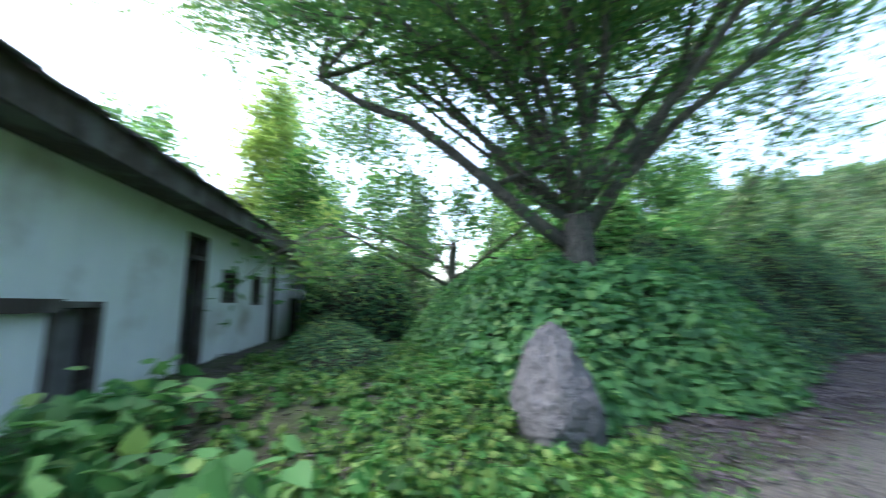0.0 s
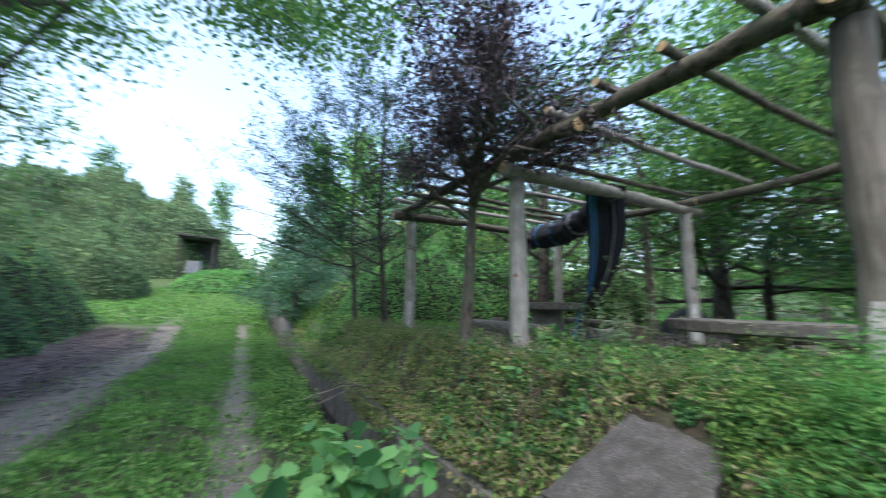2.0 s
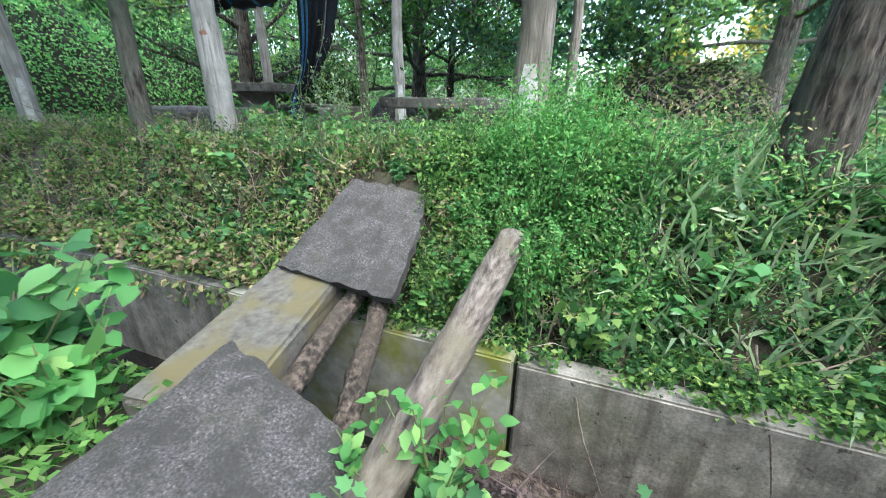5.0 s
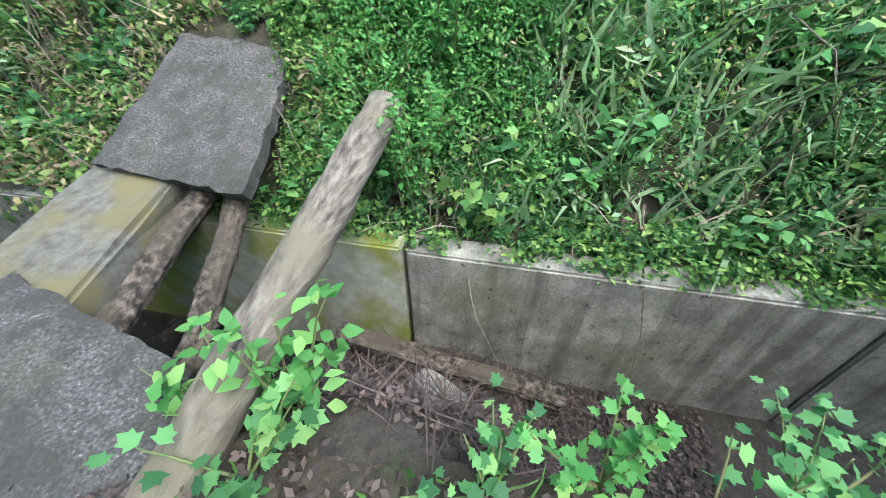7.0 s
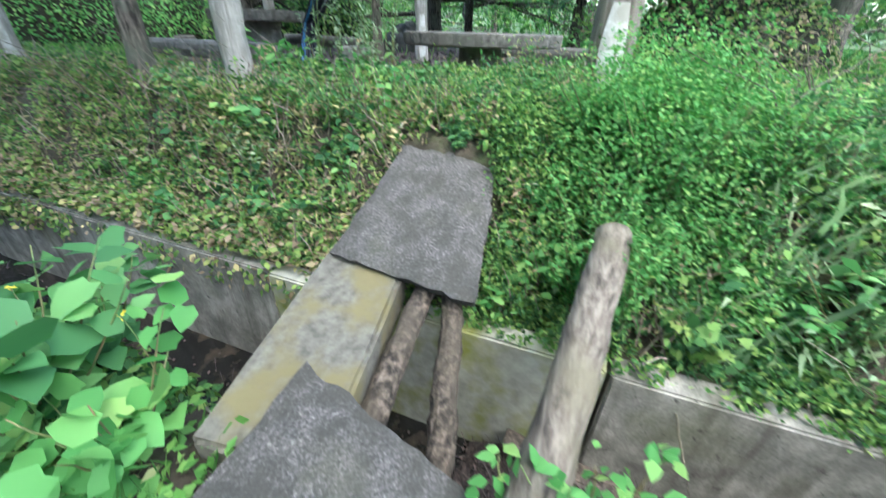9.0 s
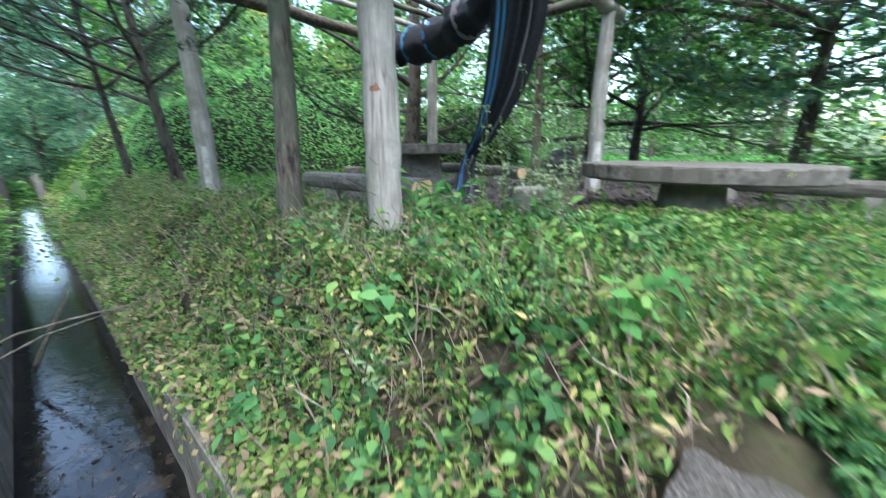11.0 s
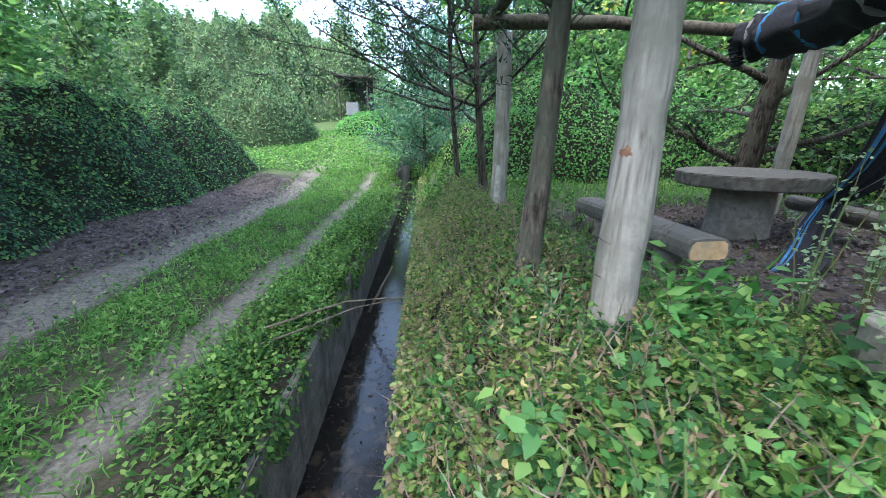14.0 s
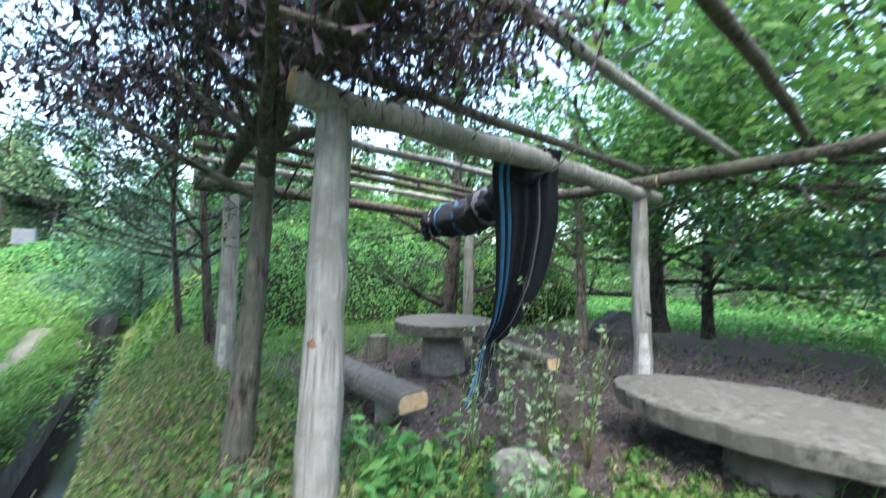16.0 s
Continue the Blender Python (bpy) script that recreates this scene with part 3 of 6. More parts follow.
mz = silt_level(mx, my)
mi, mj = np.meshgrid(np.arange(15), np.arange(63), indexing="ij")
mq = np.stack([mi * 64 + mj, (mi + 1) * 64 + mj, (mi + 1) * 64 + mj + 1, mi * 64 + mj + 1], -1).reshape(-1, 4)
silt = tri_object("silt", np.column_stack([mx.ravel(), my.ravel(), mz.ravel()]), np.concatenate([mq[:, [0, 1, 2]], mq[:, [0, 2, 3]]]), M["soil"], smooth=True)
tagged(silt, "bank of dark silt in the ditch", "silt", kind="stuff")

# ---- the standing rock ----
bm = bmesh.new()
bmesh.ops.create_icosphere(bm, subdivisions=5, radius=1)
for v in bm.verts:
    p = v.co.copy()
    h = (p.z + 1) / 2
    w = (1.0 - 0.66 * h ** 1.4)
    q = Vector((p.x * 0.48 * w, p.y * 0.84 * w, h * 1.12 - 0.1))
    q += Vector((0.06 * noise.noise(p * 1.7), 0.06 * noise.noise(p * 1.7 + Vector((5, 0, 0))), 0.04 * noise.noise(p * 2.1))) + p * 0.035 * noise.noise(p * 5) + p * 0.015 * noise.noise(p * 13)
    v.co = q
rock = part("standing_rock", bm, M["rock"], smooth=False)
rock.matrix_world = pose(-4.85, 0.66, -0.62, 0, 0, 62)
tagged(rock, "pointed grey standing rock in front of the bush", "rock")

# ---- the derelict house ----
HOUSE_A = Vector((-7.04, -3.37, -0.42))
HU = Vector((-0.9766, 0.2149, 0)).normalized()
HN = Vector((0.2149, 0.9766, 0)).normalized()
HOUSE = Matrix(((HU.x, HN.x, 0, HOUSE_A.x), (HU.y, HN.y, 0, HOUSE_A.y), (0, 0, 1, HOUSE_A.z), (0, 0, 0, 1)))
house = new("house")
house.matrix_world = HOUSE
tagged(house, "long low derelict house with stained white plaster walls", "house")
S0, S1, WALL_H, DEPTH = -7.0, 10.4, 2.52, 5.0
OPENINGS = [("door", -0.66, -0.02, 0.0, 1.06), ("door", 1.55, 2.2, 0.02, 2.12), ("window", 2.85, 3.5, 1.05, 1.66), ("window", 4.4, 5.0, 1.0, 1.66), ("door", 5.7, 6.25, 0.02, 2.1), ("door", 7.95, 8.8, 0.05, 1.2)]


def wall_with_holes(parent):
    """The long front wall, in pieces butted round its openings."""
    bm = bmesh.new()
    edges = sorted({S0, S1, *(o[1] for o in OPENINGS), *(o[2] for o in OPENINGS)})
    for a, b in zip(edges, edges[1:]):
        hole = next((o for o in OPENINGS if o[1] <= a and b <= o[2]), None)
        spans = [(-0.3, WALL_H + 0.17)] if hole is None else [(-0.3, hole[3]), (hole[4], WALL_H + 0.17)]
        for z0, z1 in spans:
            box_bm(bm, Matrix.Translation(((a + b) / 2, -0.11, (z0 + z1) / 2)), b - a, 0.22, z1 - z0)
    bmesh.ops.remove_doubles(bm, verts=bm.verts[:], dist=0.0005)
    return part("wall", bm, M["plaster"], parent, "stained white plaster front wall", smooth=False)


wall_with_holes(house)
for nm, m, sx, sy, sz in (("wall", Matrix.Translation((S1 - 0.11, -DEPTH / 2 - 0.11, 1.1)), 0.22, DEPTH - 0.22, 2.84),
                          ("wall", Matrix.Translation((S0 + 0.11, -DEPTH / 2 - 0.11, 1.1)), 0.22, DEPTH - 0.22, 2.84),
                          ("wall", Matrix.Translation(((S0 + S1) / 2, -DEPTH - 0.11, 1.1)), S1 - S0, 0.22, 2.84)):
    bm = bmesh.new()
    box_bm(bm, m, sx, sy, sz)
    part(nm, bm, M["plaster"], house, smooth=False)
# Dark backing and floor added behind the openings, room shade in their colour.
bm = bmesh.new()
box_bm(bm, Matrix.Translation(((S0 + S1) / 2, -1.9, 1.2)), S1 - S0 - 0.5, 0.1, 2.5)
part("dark_backing", bm, M["dark_room"], house, smooth=False)
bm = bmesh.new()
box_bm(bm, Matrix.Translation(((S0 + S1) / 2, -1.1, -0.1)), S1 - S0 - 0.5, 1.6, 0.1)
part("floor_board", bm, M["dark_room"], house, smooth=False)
# roof: two slopes with a ragged edge of slates, dark soffit below
RISE, OVER = 1.5, 0.55
for sgn in (1, -1):
    bm = bmesh.new()
    y_e, y_r = (OVER, -DEPTH / 2) if sgn > 0 else (-DEPTH - OVER, -DEPTH / 2)
    z_e, z_r = WALL_H - 0.10, WALL_H + RISE
    pts = [(S0 - 0.4, y_e, z_e), (S1 + 0.4, y_e, z_e), (S1 + 0.4, y_r, z_r), (S0 - 0.4, y_r, z_r)]
    lo = [bm.verts.new(p) for p in pts]
    hi = [bm.verts.new((p[0], p[1], p[2] + 0.14)) for p in pts]
    bm.faces.new(lo)
    bm.faces.new(hi[::-1])
    for i in range(4):
        bm.faces.new([lo[i], hi[i], hi[(i + 1) % 4], lo[(i + 1) % 4]])
    bmesh.ops.recalc_face_normals(bm, faces=bm.faces[:])
    part("roof", bm, M["roof"], house, "dark slate roof", smooth=False)
bm = bmesh.new()
slope = math.atan2(RISE + 0.1, DEPTH / 2 + OVER)
for row in range(7):
    for col in range(int((S1 - S0 + 0.8) / 0.33)):
        d = 0.36 * row
        x = S0 - 0.4 + 0.165 + 0.33 * col + (0.16 if row % 2 else 0)
        drop = RNG.uniform(-0.03, 0.06)
        y = OVER + 0.05 - (d + 0.2) * math.cos(slope) + drop
        z = WALL_H + 0.06 + (d + 0.2) * math.sin(slope) + RNG.uniform(0, 0.02)
        box_bm(bm, Matrix.Translation((x, y, z)) @ Matrix.Rotation(-slope + RNG.normal(0, 0.03), 4, "X") @ Matrix.Rotation(RNG.normal(0, 0.04), 4, "Z"), 0.31, 0.42, 0.03)
shingles = part("shingles", bm, M["roof"], house, "ragged rows of dark slates", smooth=False)
shingles["kind"] = "stuff"
bm = bmesh.new()
box_bm(bm, Matrix.Translation(((S0 + S1) / 2, OVER - 0.02, WALL_H - 0.06)), S1 - S0 + 0.8, 0.05, 0.30)
part("eave_board", bm, M["dark_wood"], house, smooth=False)
bm = bmesh.new()
box_bm(bm, Matrix.Translation(((S0 + S1) / 2, OVER / 2, WALL_H - 0.14)), S1 - S0 + 0.7, OVER - 0.05, 0.03)
part("soffit", bm, M["dark_wood"], house, smooth=False)


def framed(kind, a, b, z0, z1, panel):
    f = new(kind)
    f.parent = house
    bm = bmesh.new()
    w = 0.06
    for cx, cz, sx, sz in ((a + w / 2, (z0 + z1) / 2, w, z1 - z0), (b - w / 2, (z0 + z1) / 2, w, z1 - z0), ((a + b) / 2, z1 - w / 2, b - a - 2 * w, w)):
        box_bm(bm, Matrix.Translation((cx, -0.08, cz)), sx, 0.20, sz)
    if kind == "window":
        box_bm(bm, Matrix.Translation(((a + b) / 2, -0.08, z0 + w / 2)), b - a - 2 * w, 0.2, w)
        box_bm(bm, Matrix.Translation(((a + b) / 2, -0.1, (z0 + z1) / 2)), b - a - 2 * w, 0.04, 0.035)
        box_bm(bm, Matrix.Translation(((a + b) / 2, -0.1, (z0 + z1) / 2)), 0.03, 0.035, z1 - z0 - 2 * w)
    part("frame", bm, M["dark_wood"], f, smooth=False)
    if panel:
        bm = bmesh.new()
        box_bm(bm, Matrix.Translation(((a + b) / 2, -0.17, (z0 + z1 - w) / 2)), b - a - 2 * w - 0.01, 0.04, z1 - z0 - w - 0.03)
        part("leaf", bm, panel, f, smooth=False)
    return f


framed("door", *OPENINGS[0][1:], M["grey_door"])
d2 = framed("door", *OPENINGS[1][1:], None)
bm = bmesh.new()
box_bm(bm, Matrix.Translation((1.875, -0.08, 1.76)), 0.53, 0.18, 0.06)
part("transom", bm, M["dark_wood"], d2, smooth=False)
bm = bmesh.new()
box_bm(bm, pose(1.66, -0.42, 0.88, 0, 0, 78), 0.5, 0.04, 1.68)
part("leaf", bm, M["dark_wood"], d2, "dark door standing open", smooth=False)
bm = bmesh.new()
box_bm(bm, Matrix.Translation((1.95, 0.14, -0.03)), 1.0, 0.28, 0.10)
bmesh.ops.bevel(bm, geom=bm.edges[:], offset=0.015, segments=2, affect="EDGES")
part("door_sill", bm, M["concrete"], house, smooth=False)
framed("window", *OPENINGS[2][1:], None)
framed("window", *OPENINGS[3][1:], None)
framed("door", *OPENINGS[4][1:], M["dark_wood"])
framed("door", *OPENINGS[5][1:], M["plaster"])
bm = bmesh.new()
box_bm(bm, Matrix.Translation((-3.0, 0.06, 1.02)), 4.7, 0.10, 0.12)
part("rail", bm, M["dark_wood"], house, smooth=False)

# ---- the pergola of logs ----
M["knot"] = two_tone("red_brown_knot", [(0.3, (0.16, 0.075, 0.05)), (0.7, (0.30, 0.17, 0.12))], 40, (0.2, 0.14, 0.11), 9, 0.9)
POSTS = {"p1": (1.43, 5.82, 2.45), "p2": (1.40, 2.24, 2.42), "p3": (1.72, -0.70, 2.60), "p4": (5.48, 5.66, 2.45), "p5": (5.30, 2.30, 2.40), "p6": (5.0, -0.75, 2.6)}
pergola = empty("pergola", 3.3, 2.5, 0.0, "open pergola of weathered grey logs over the picnic place", "pergola")


def post(x, y, top, r, white, lean=(0.0, 0.0), wood=None):
    z0 = float(land(x, y)) - 0.15
    n = 14
    pts = wavy((x, y, z0), (x + lean[0] + RNG.normal(0, 0.012), y + lean[1] + RNG.normal(0, 0.012), top), n, 0.03)
    rad = np.linspace(r * 1.12, r * 0.9, n) * (1 + RNG.normal(0, 0.035, n))
    v, f, _ = tube_arrays(pts, rad, 18, 0.025)
    p = rooted(tri_object("post", v, f, wood or M["post"], smooth=True), pergola)
    if white:
        k = 8
        a0, a1 = white
        ang = np.radians(np.linspace(a0, a1, 7))
        zs = np.linspace(z0 + 0.22, z0 + 0.85, k)
        V, F = [], []
        for i, zz in enumerate(zs):
            t = (zz - z0) / (top - z0)
            c = np.array([np.interp(t, np.linspace(0, 1, n), pts[:, q]) for q in (0, 1)])
            rr = np.interp(t, np.linspace(0, 1, n), rad) * 1.04 + 0.004
            shrink = 0.55 + 0.45 * math.sin(math.pi * (i + 0.7) / k)
            mid = ang.mean()
            for q in ang:
                qq = mid + (q - mid) * shrink
                V.append((c[0] + rr * math.cos(qq), c[1] + rr * math.sin(qq), zz))
        for i in range(k - 1):
            for j in range(6):
                a = i * 7 + j
                F += [(a, a + 1, a + 8), (a, a + 8, a + 7)]
        pp = tri_object("paint_patch", np.array(V), np.array(F), M["white_paint"], smooth=True)
        rooted(pp, pergola)
        pp["label"] = "peeling white paint patch"
    return p


post(*POSTS["p1"], 0.105, (228, 268))
post(*POSTS["p2"], 0.112, None, (0.09, 0.10))
post(*POSTS["p3"], 0.125, (150, 212), wood=M["brown_post"])
post(*POSTS["p4"], 0.10, None, (0.12, 0.06))
post(*POSTS["p5"], 0.095, (178, 245))
post(*POSTS["p6"], 0.075, (150, 260), wood=M["brown_post"])


v, f, _ = tube_arrays([(1.352, 2.249, 1.10), (1.343, 2.245, 1.10), (1.337, 2.242, 1.10)], [0.036, 0.031, 0.016], 14, 0.14)
rooted(tri_object("knot", v, f, M["knot"], smooth=True), pergola)["label"] = "reddish-brown knot on the post"


def beam(name, a, b, r0, r1, material=None, cut=True, bend=0.05):
    material = material or M["beam"]
    a, b = np.array(a), np.array(b)
    rooted(log_part(name, a, b, r0, r1, material, None, 14, bend, 0.03, 14), pergola)
    if cut:
        d = unit(b - a)
        for p, r, s in ((a, r0, -1), (b, r1, 1)):
            v, f, _ = tube_arrays([p + d * s * 0.001, p + d * s * 0.006], [r * 0.93, r * 0.9], 14)
            rooted(tri_object("cut_end", v, f, M["cut"], smooth=False), pergola)


beam("cross_beam", (1.02, 5.82, 2.55), (5.65, 5.82, 2.55), 0.085, 0.075)
beam("cross_beam", (1.22, 2.32, 2.50), (5.75, 2.32, 2.46), 0.10, 0.085, M["post"])
beam("cross_beam", (1.42, -0.72, 2.68), (5.75, -0.76, 2.66), 0.085, 0.075)
beam("plate_log", (1.30, 6.25, 2.70), (1.36, 1.2, 2.64), 0.075, 0.085)
beam("plate_log", (1.42, 1.52, 2.72), (1.62, -1.22, 2.74), 0.085, 0.10)
beam("plate_log", (5.30, 6.2, 2.66), (5.28, 2.1, 2.58), 0.07, 0.075)
beam("plate_log", (5.28, 2.5, 2.56), (5.42, -1.3, 2.74), 0.075, 0.07, M["beam"])
for k, yy in enumerate((5.55, 5.05, 4.45, 3.85, 3.2, 2.55, 1.42, 0.85, 0.22, -0.38, -1.0)):
    z = 2.82 if yy > 2 else 2.86
    x0 = 0.95 if yy > 2 else 1.2
    beam("rafter", (x0 + RNG.normal(0, 0.05), yy + RNG.normal(0, 0.03), z), (5.75 + RNG.normal(0, 0.15), yy + RNG.normal(0, 0.12), z - 0.06 + RNG.normal(0, 0.02)), 0.045, 0.04, M["beam"] if k % 3 else M["post"], bend=0.025)

# ---- tables, benches and stumps ----


def log_table(x, y, r, top, label, stretch=1.0, turn=0):
    e = empty("log_table", x, y, float(land(x, y)), label, "table", "log tables")
    seg = 72
    bm = bmesh.new()
    ring = []
    for lvl, (dz, k) in enumerate(((-0.15, 0.94), (-0.13, 0.985), (-0.018, 1.0), (0.0, 0.985))):
        row = []
        for s in range(seg):
            a = 2 * math.pi * s / seg
            notch = 1 - (0.022 if s % 3 == 0 and lvl < 3 else 0) + 0.012 * noise.noise(Vector((math.cos(a) * 2, math.sin(a) * 2, x)))
            p = Matrix.Rotation(radians(turn), 3, "Z") @ Vector((r * stretch * k * notch * math.cos(a), r * k * notch * math.sin(a), 0))
            row.append(bm.verts.new((x + p.x, y + p.y, top + dz + 0.006 * noise.noise(p * 3))))
        ring.append(row)
    for a, b in zip(ring, ring[1:]):
        for s in range(seg):
            bm.faces.new([a[s], a[(s + 1) % seg], b[(s + 1) % seg], b[s]])
    bm.faces.new(ring[0][::-1])
    bm.faces.new(ring[-1])
    rooted(part("tabletop", bm, M["tabletop"], smooth=False), e)
    z0 = float(land(x, y)) - 0.05
    v, f, _ = tube_arrays([(x, y, z0), (x, y, z0 + 0.1), (x, y, top - 0.2), (x, y, top - 0.13)], [0.36 * r / 0.72, 0.33 * r / 0.72, 0.31 * r / 0.72, 0.33 * r / 0.72], 22, 0.02)
    rooted(tri_object("pedestal", v, f, M["pedestal"], smooth=True), e)["label"] = "round concrete pedestal"
    return e


M["tabletop"] = two_tone("weathered_table_top", [(0.3, (0.055, 0.052, 0.047)), (0.5, (0.13, 0.124, 0.116)), (0.7, (0.21, 0.20, 0.19))], 18, (0.12, 0.115, 0.105), 3, 0.85, None, 0.6, 0.01)
log_table(4.02, 4.52, 0.70, 0.79, "round weathered log-slice table on a concrete pedestal", 1.05, 20)
log_table(4.10, 0.92, 0.62, 0.58, "large oval weathered log-slice table beside the post", 1.68, -80)


def log_bench(a, b, top, r, label):
    a, b = np.array((*a, top - r * 0.55)), np.array((*b, top - r * 0.55))
    mid = (a + b) / 2
    e = empty("log_bench", mid[0], mid[1], float(land(mid[0], mid[1])), label, "bench", "log benches")
    v, f, _ = tube_arrays(wavy(a, b, 10, 0.02), np.full(10, r), 18, 0.02)
    v = v.copy()
    v[:, 2] = np.maximum(v[:, 2], top - 0.17)
    high = v[:, 2] > top
    v[high, 2] = top + (v[high, 2] - top) * 0.15
    rooted(tri_object("seat", v, f, M["tabletop"], smooth=False), e)
    d = unit(b - a)
    for p, s in ((a, -1), (b, 1)):
        v, f, _ = tube_arrays([p + d * s * 0.001, p + d * s * 0.008], [r * 0.92, r * 0.88], 16)
        v = v.copy()
        v[:, 2] = np.clip(v[:, 2], top - 0.155, top - 0.01)
        rooted(tri_object("cut_end", v, f, M["cut"], smooth=False), e)["label"] = "pale orange sawn end"
    for t in (0.22, 0.78):
        p = a + t * (b - a)
        z0 = float(land(p[0], p[1])) - 0.05
        v, f, _ = tube_arrays([(p[0], p[1], z0), (p[0], p[1], z0 + 0.1), (p[0], p[1], top - r * 1.2)], [0.125, 0.12, 0.115], 16, 0.02)
        rooted(tri_object("leg", v, f, M["pedestal"], smooth=True), e)
    return e


log_bench((2.52, 3.02), (2.42, 4.95), 0.43, 0.17, "half-log bench with orange sawn ends on stump legs")
log_bench((4.58, 3.05), (5.05, 4.9), 0.45, 0.11, "round log bench on concrete stump legs")
log_bench((5.45, 1.2), (5.25, -0.9), 0.40, 0.12, "log bench behind the large table")


def stump(x, y, top, r, material, label):
    z0 = float(land(x, y)) - 0.06
    v, f, _ = tube_arrays([(x, y, z0), (x, y, z0 + 0.08), (x, y, (z0 + top) / 2), (x, y, top - 0.015), (x, y, top)], np.array([1.08, 1.03, 1.0, 1.0, 0.93]) * r, 20, 0.02)
    ob = tri_object("stump", v, f, material, smooth=False)
    return tagged(ob, label, "stump", "stump seats")


stump(2.33, 1.66, 0.46, 0.155, M["pedestal"], "pale grey upright stump seat")
stump(3.62, 2.28, 0.45, 0.16, M["beam"], "dark weathered upright stump seat")
stump(3.62, 5.75, 0.42, 0.15, M["tabletop"], "grey stump seat beside the round table")

# ---- the hammock, rolled up and hanging ----
hammock = empty("hammock", 4.4, 5.0, 0.05, "black and blue striped cloth hammock slung over the beams", "hammock")


def cloth_strip(path, width, fold, name, stripes):
    """A gathered cloth along a path: lengthwise stripes, each its own mesh."""
    path = np.array(path, float)
    n = 40
    t = np.linspace(0, 1, n)
    tt = np.linspace(0, 1, len(path))
    c = np.stack([np.interp(t, tt, path[:, k]) for k in range(3)], 1)
    for _ in range(4):
        c[1:-1] = (c[:-2] + 2 * c[1:-1] + c[2:]) / 4
    d = unit(np.gradient(c, axis=0))
    w = np.interp(t, tt, width)
    side = unit(np.broadcast_to(np.array([0.85, -0.52, 0.0]), d.shape) - (d @ np.array([0.85, -0.52, 0.0]))[:, None] * d)
    nrm = np.cross(side, d)
    at = 0.0
    for frac, material in stripes:
        m = max(3, int(frac * 40))
        u = np.linspace(at, at + frac, m)
        at += frac
        V = c[:, None] + (w[:, None] * (u[None] - 0.5))[..., None] * side[:, None] + (fold * np.sin(u[None] * 34 + 5 * t[:, None]) * (0.5 + 0.5 * np.cos(9 * u[None] + 3 * t[:, None])))[..., None] * nrm[:, None]
        i, j = np.meshgrid(np.arange(n - 1), np.arange(m - 1), indexing="ij")
        q = np.stack([i * m + j, (i + 1) * m + j, (i + 1) * m + j + 1, i * m + j + 1], -1).reshape(-1, 4)
        ob = tri_object(name, V.reshape(-1, 3), np.concatenate([q[:, [0, 1, 2]], q[:, [0, 2, 3]]]), material, smooth=True)
        sol = ob.modifiers.new("thick", "SOLIDIFY")
        sol.thickness = 0.012
        rooted(ob, hammock)


STR = [(0.08, M["cloth"]), (0.07, M["cloth_blue"]), (0.05, M["cloth"]), (0.05, M["cloth_blue"]), (0.45, M["cloth"]), (0.03, M["cloth_grey"]), (0.27, M["cloth"])]
cloth_strip([(3.22, 2.28, 2.60), (3.26, 2.40, 2.42), (3.44, 2.52, 1.95), (3.64, 2.78, 1.40), (3.80, 3.12, 0.92), (3.88, 3.45, 0.64)], [0.56, 0.60, 0.60, 0.50, 0.32, 0.17], 0.04, "drape", STR)
cloth_strip([(3.88, 3.45, 0.64), (3.82, 3.46, 0.42), (3.70, 3.36, 0.2), (3.52, 3.25, 0.12), (3.30, 3.15, 0.10)], [0.16, 0.22, 0.30, 0.28, 0.2], 0.03, "tail", STR)


def roll(pts, radii, name):
    pts = np.array(pts, float)
    n = 44
    t, tt = np.linspace(0, 1, n), np.linspace(0, 1, len(pts))
    c = np.stack([np.interp(t, tt, pts[:, k]) for k in range(3)], 1)
    for _ in range(5):
        c[1:-1] = (c[:-2] + 2 * c[1:-1] + c[2:]) / 4
    r = np.interp(t, tt, radii) * (1 + 0.16 * np.sin(t * 47) + RNG.normal(0, 0.07, n))
    v, f, _ = tube_arrays(c, r, 26, 0.07, 0.09)
    rooted(tri_object(name, v, f, M["cloth"], smooth=True), hammock)
    for k in range(6):
        i = (4, 7, 12, 18, 25, 33)[k]
        g = c[i] + (c[i + 1] - c[i]) * np.array([[0.0], [0.22], [0.44]])
        vv, ff, _ = tube_arrays(g, r[i:i + 2].max() * np.array([1.0, 1.03, 1.0]), 22, 0.03)
        rooted(tri_object("band", vv, ff, M["cloth_grey"] if k in (1, 4) else M["cloth_blue"], smooth=True), hammock)


roll([(4.45, 5.75, 2.40), (4.7, 5.6, 2.38), (4.6, 4.7, 2.34), (4.1, 3.6, 2.36), (3.55, 2.75, 2.38), (3.25, 2.36, 2.46)], [0.13, 0.23, 0.26, 0.22, 0.17, 0.14], "rolled_cloth")
roll([(4.5, 5.72, 2.4), (4.52, 5.70, 2.2), (4.55, 5.70, 2.02)], [0.09, 0.08, 0.05], "knot")

# ---- trees ----
M["dark_crown"] = leaf_mat("dark_crown_leaf", [(0.0, (0.012, 0.035, 0.010)), (0.5, (0.032, 0.085, 0.022)), (1.0, (0.08, 0.16, 0.03))], through_amount=0.3)


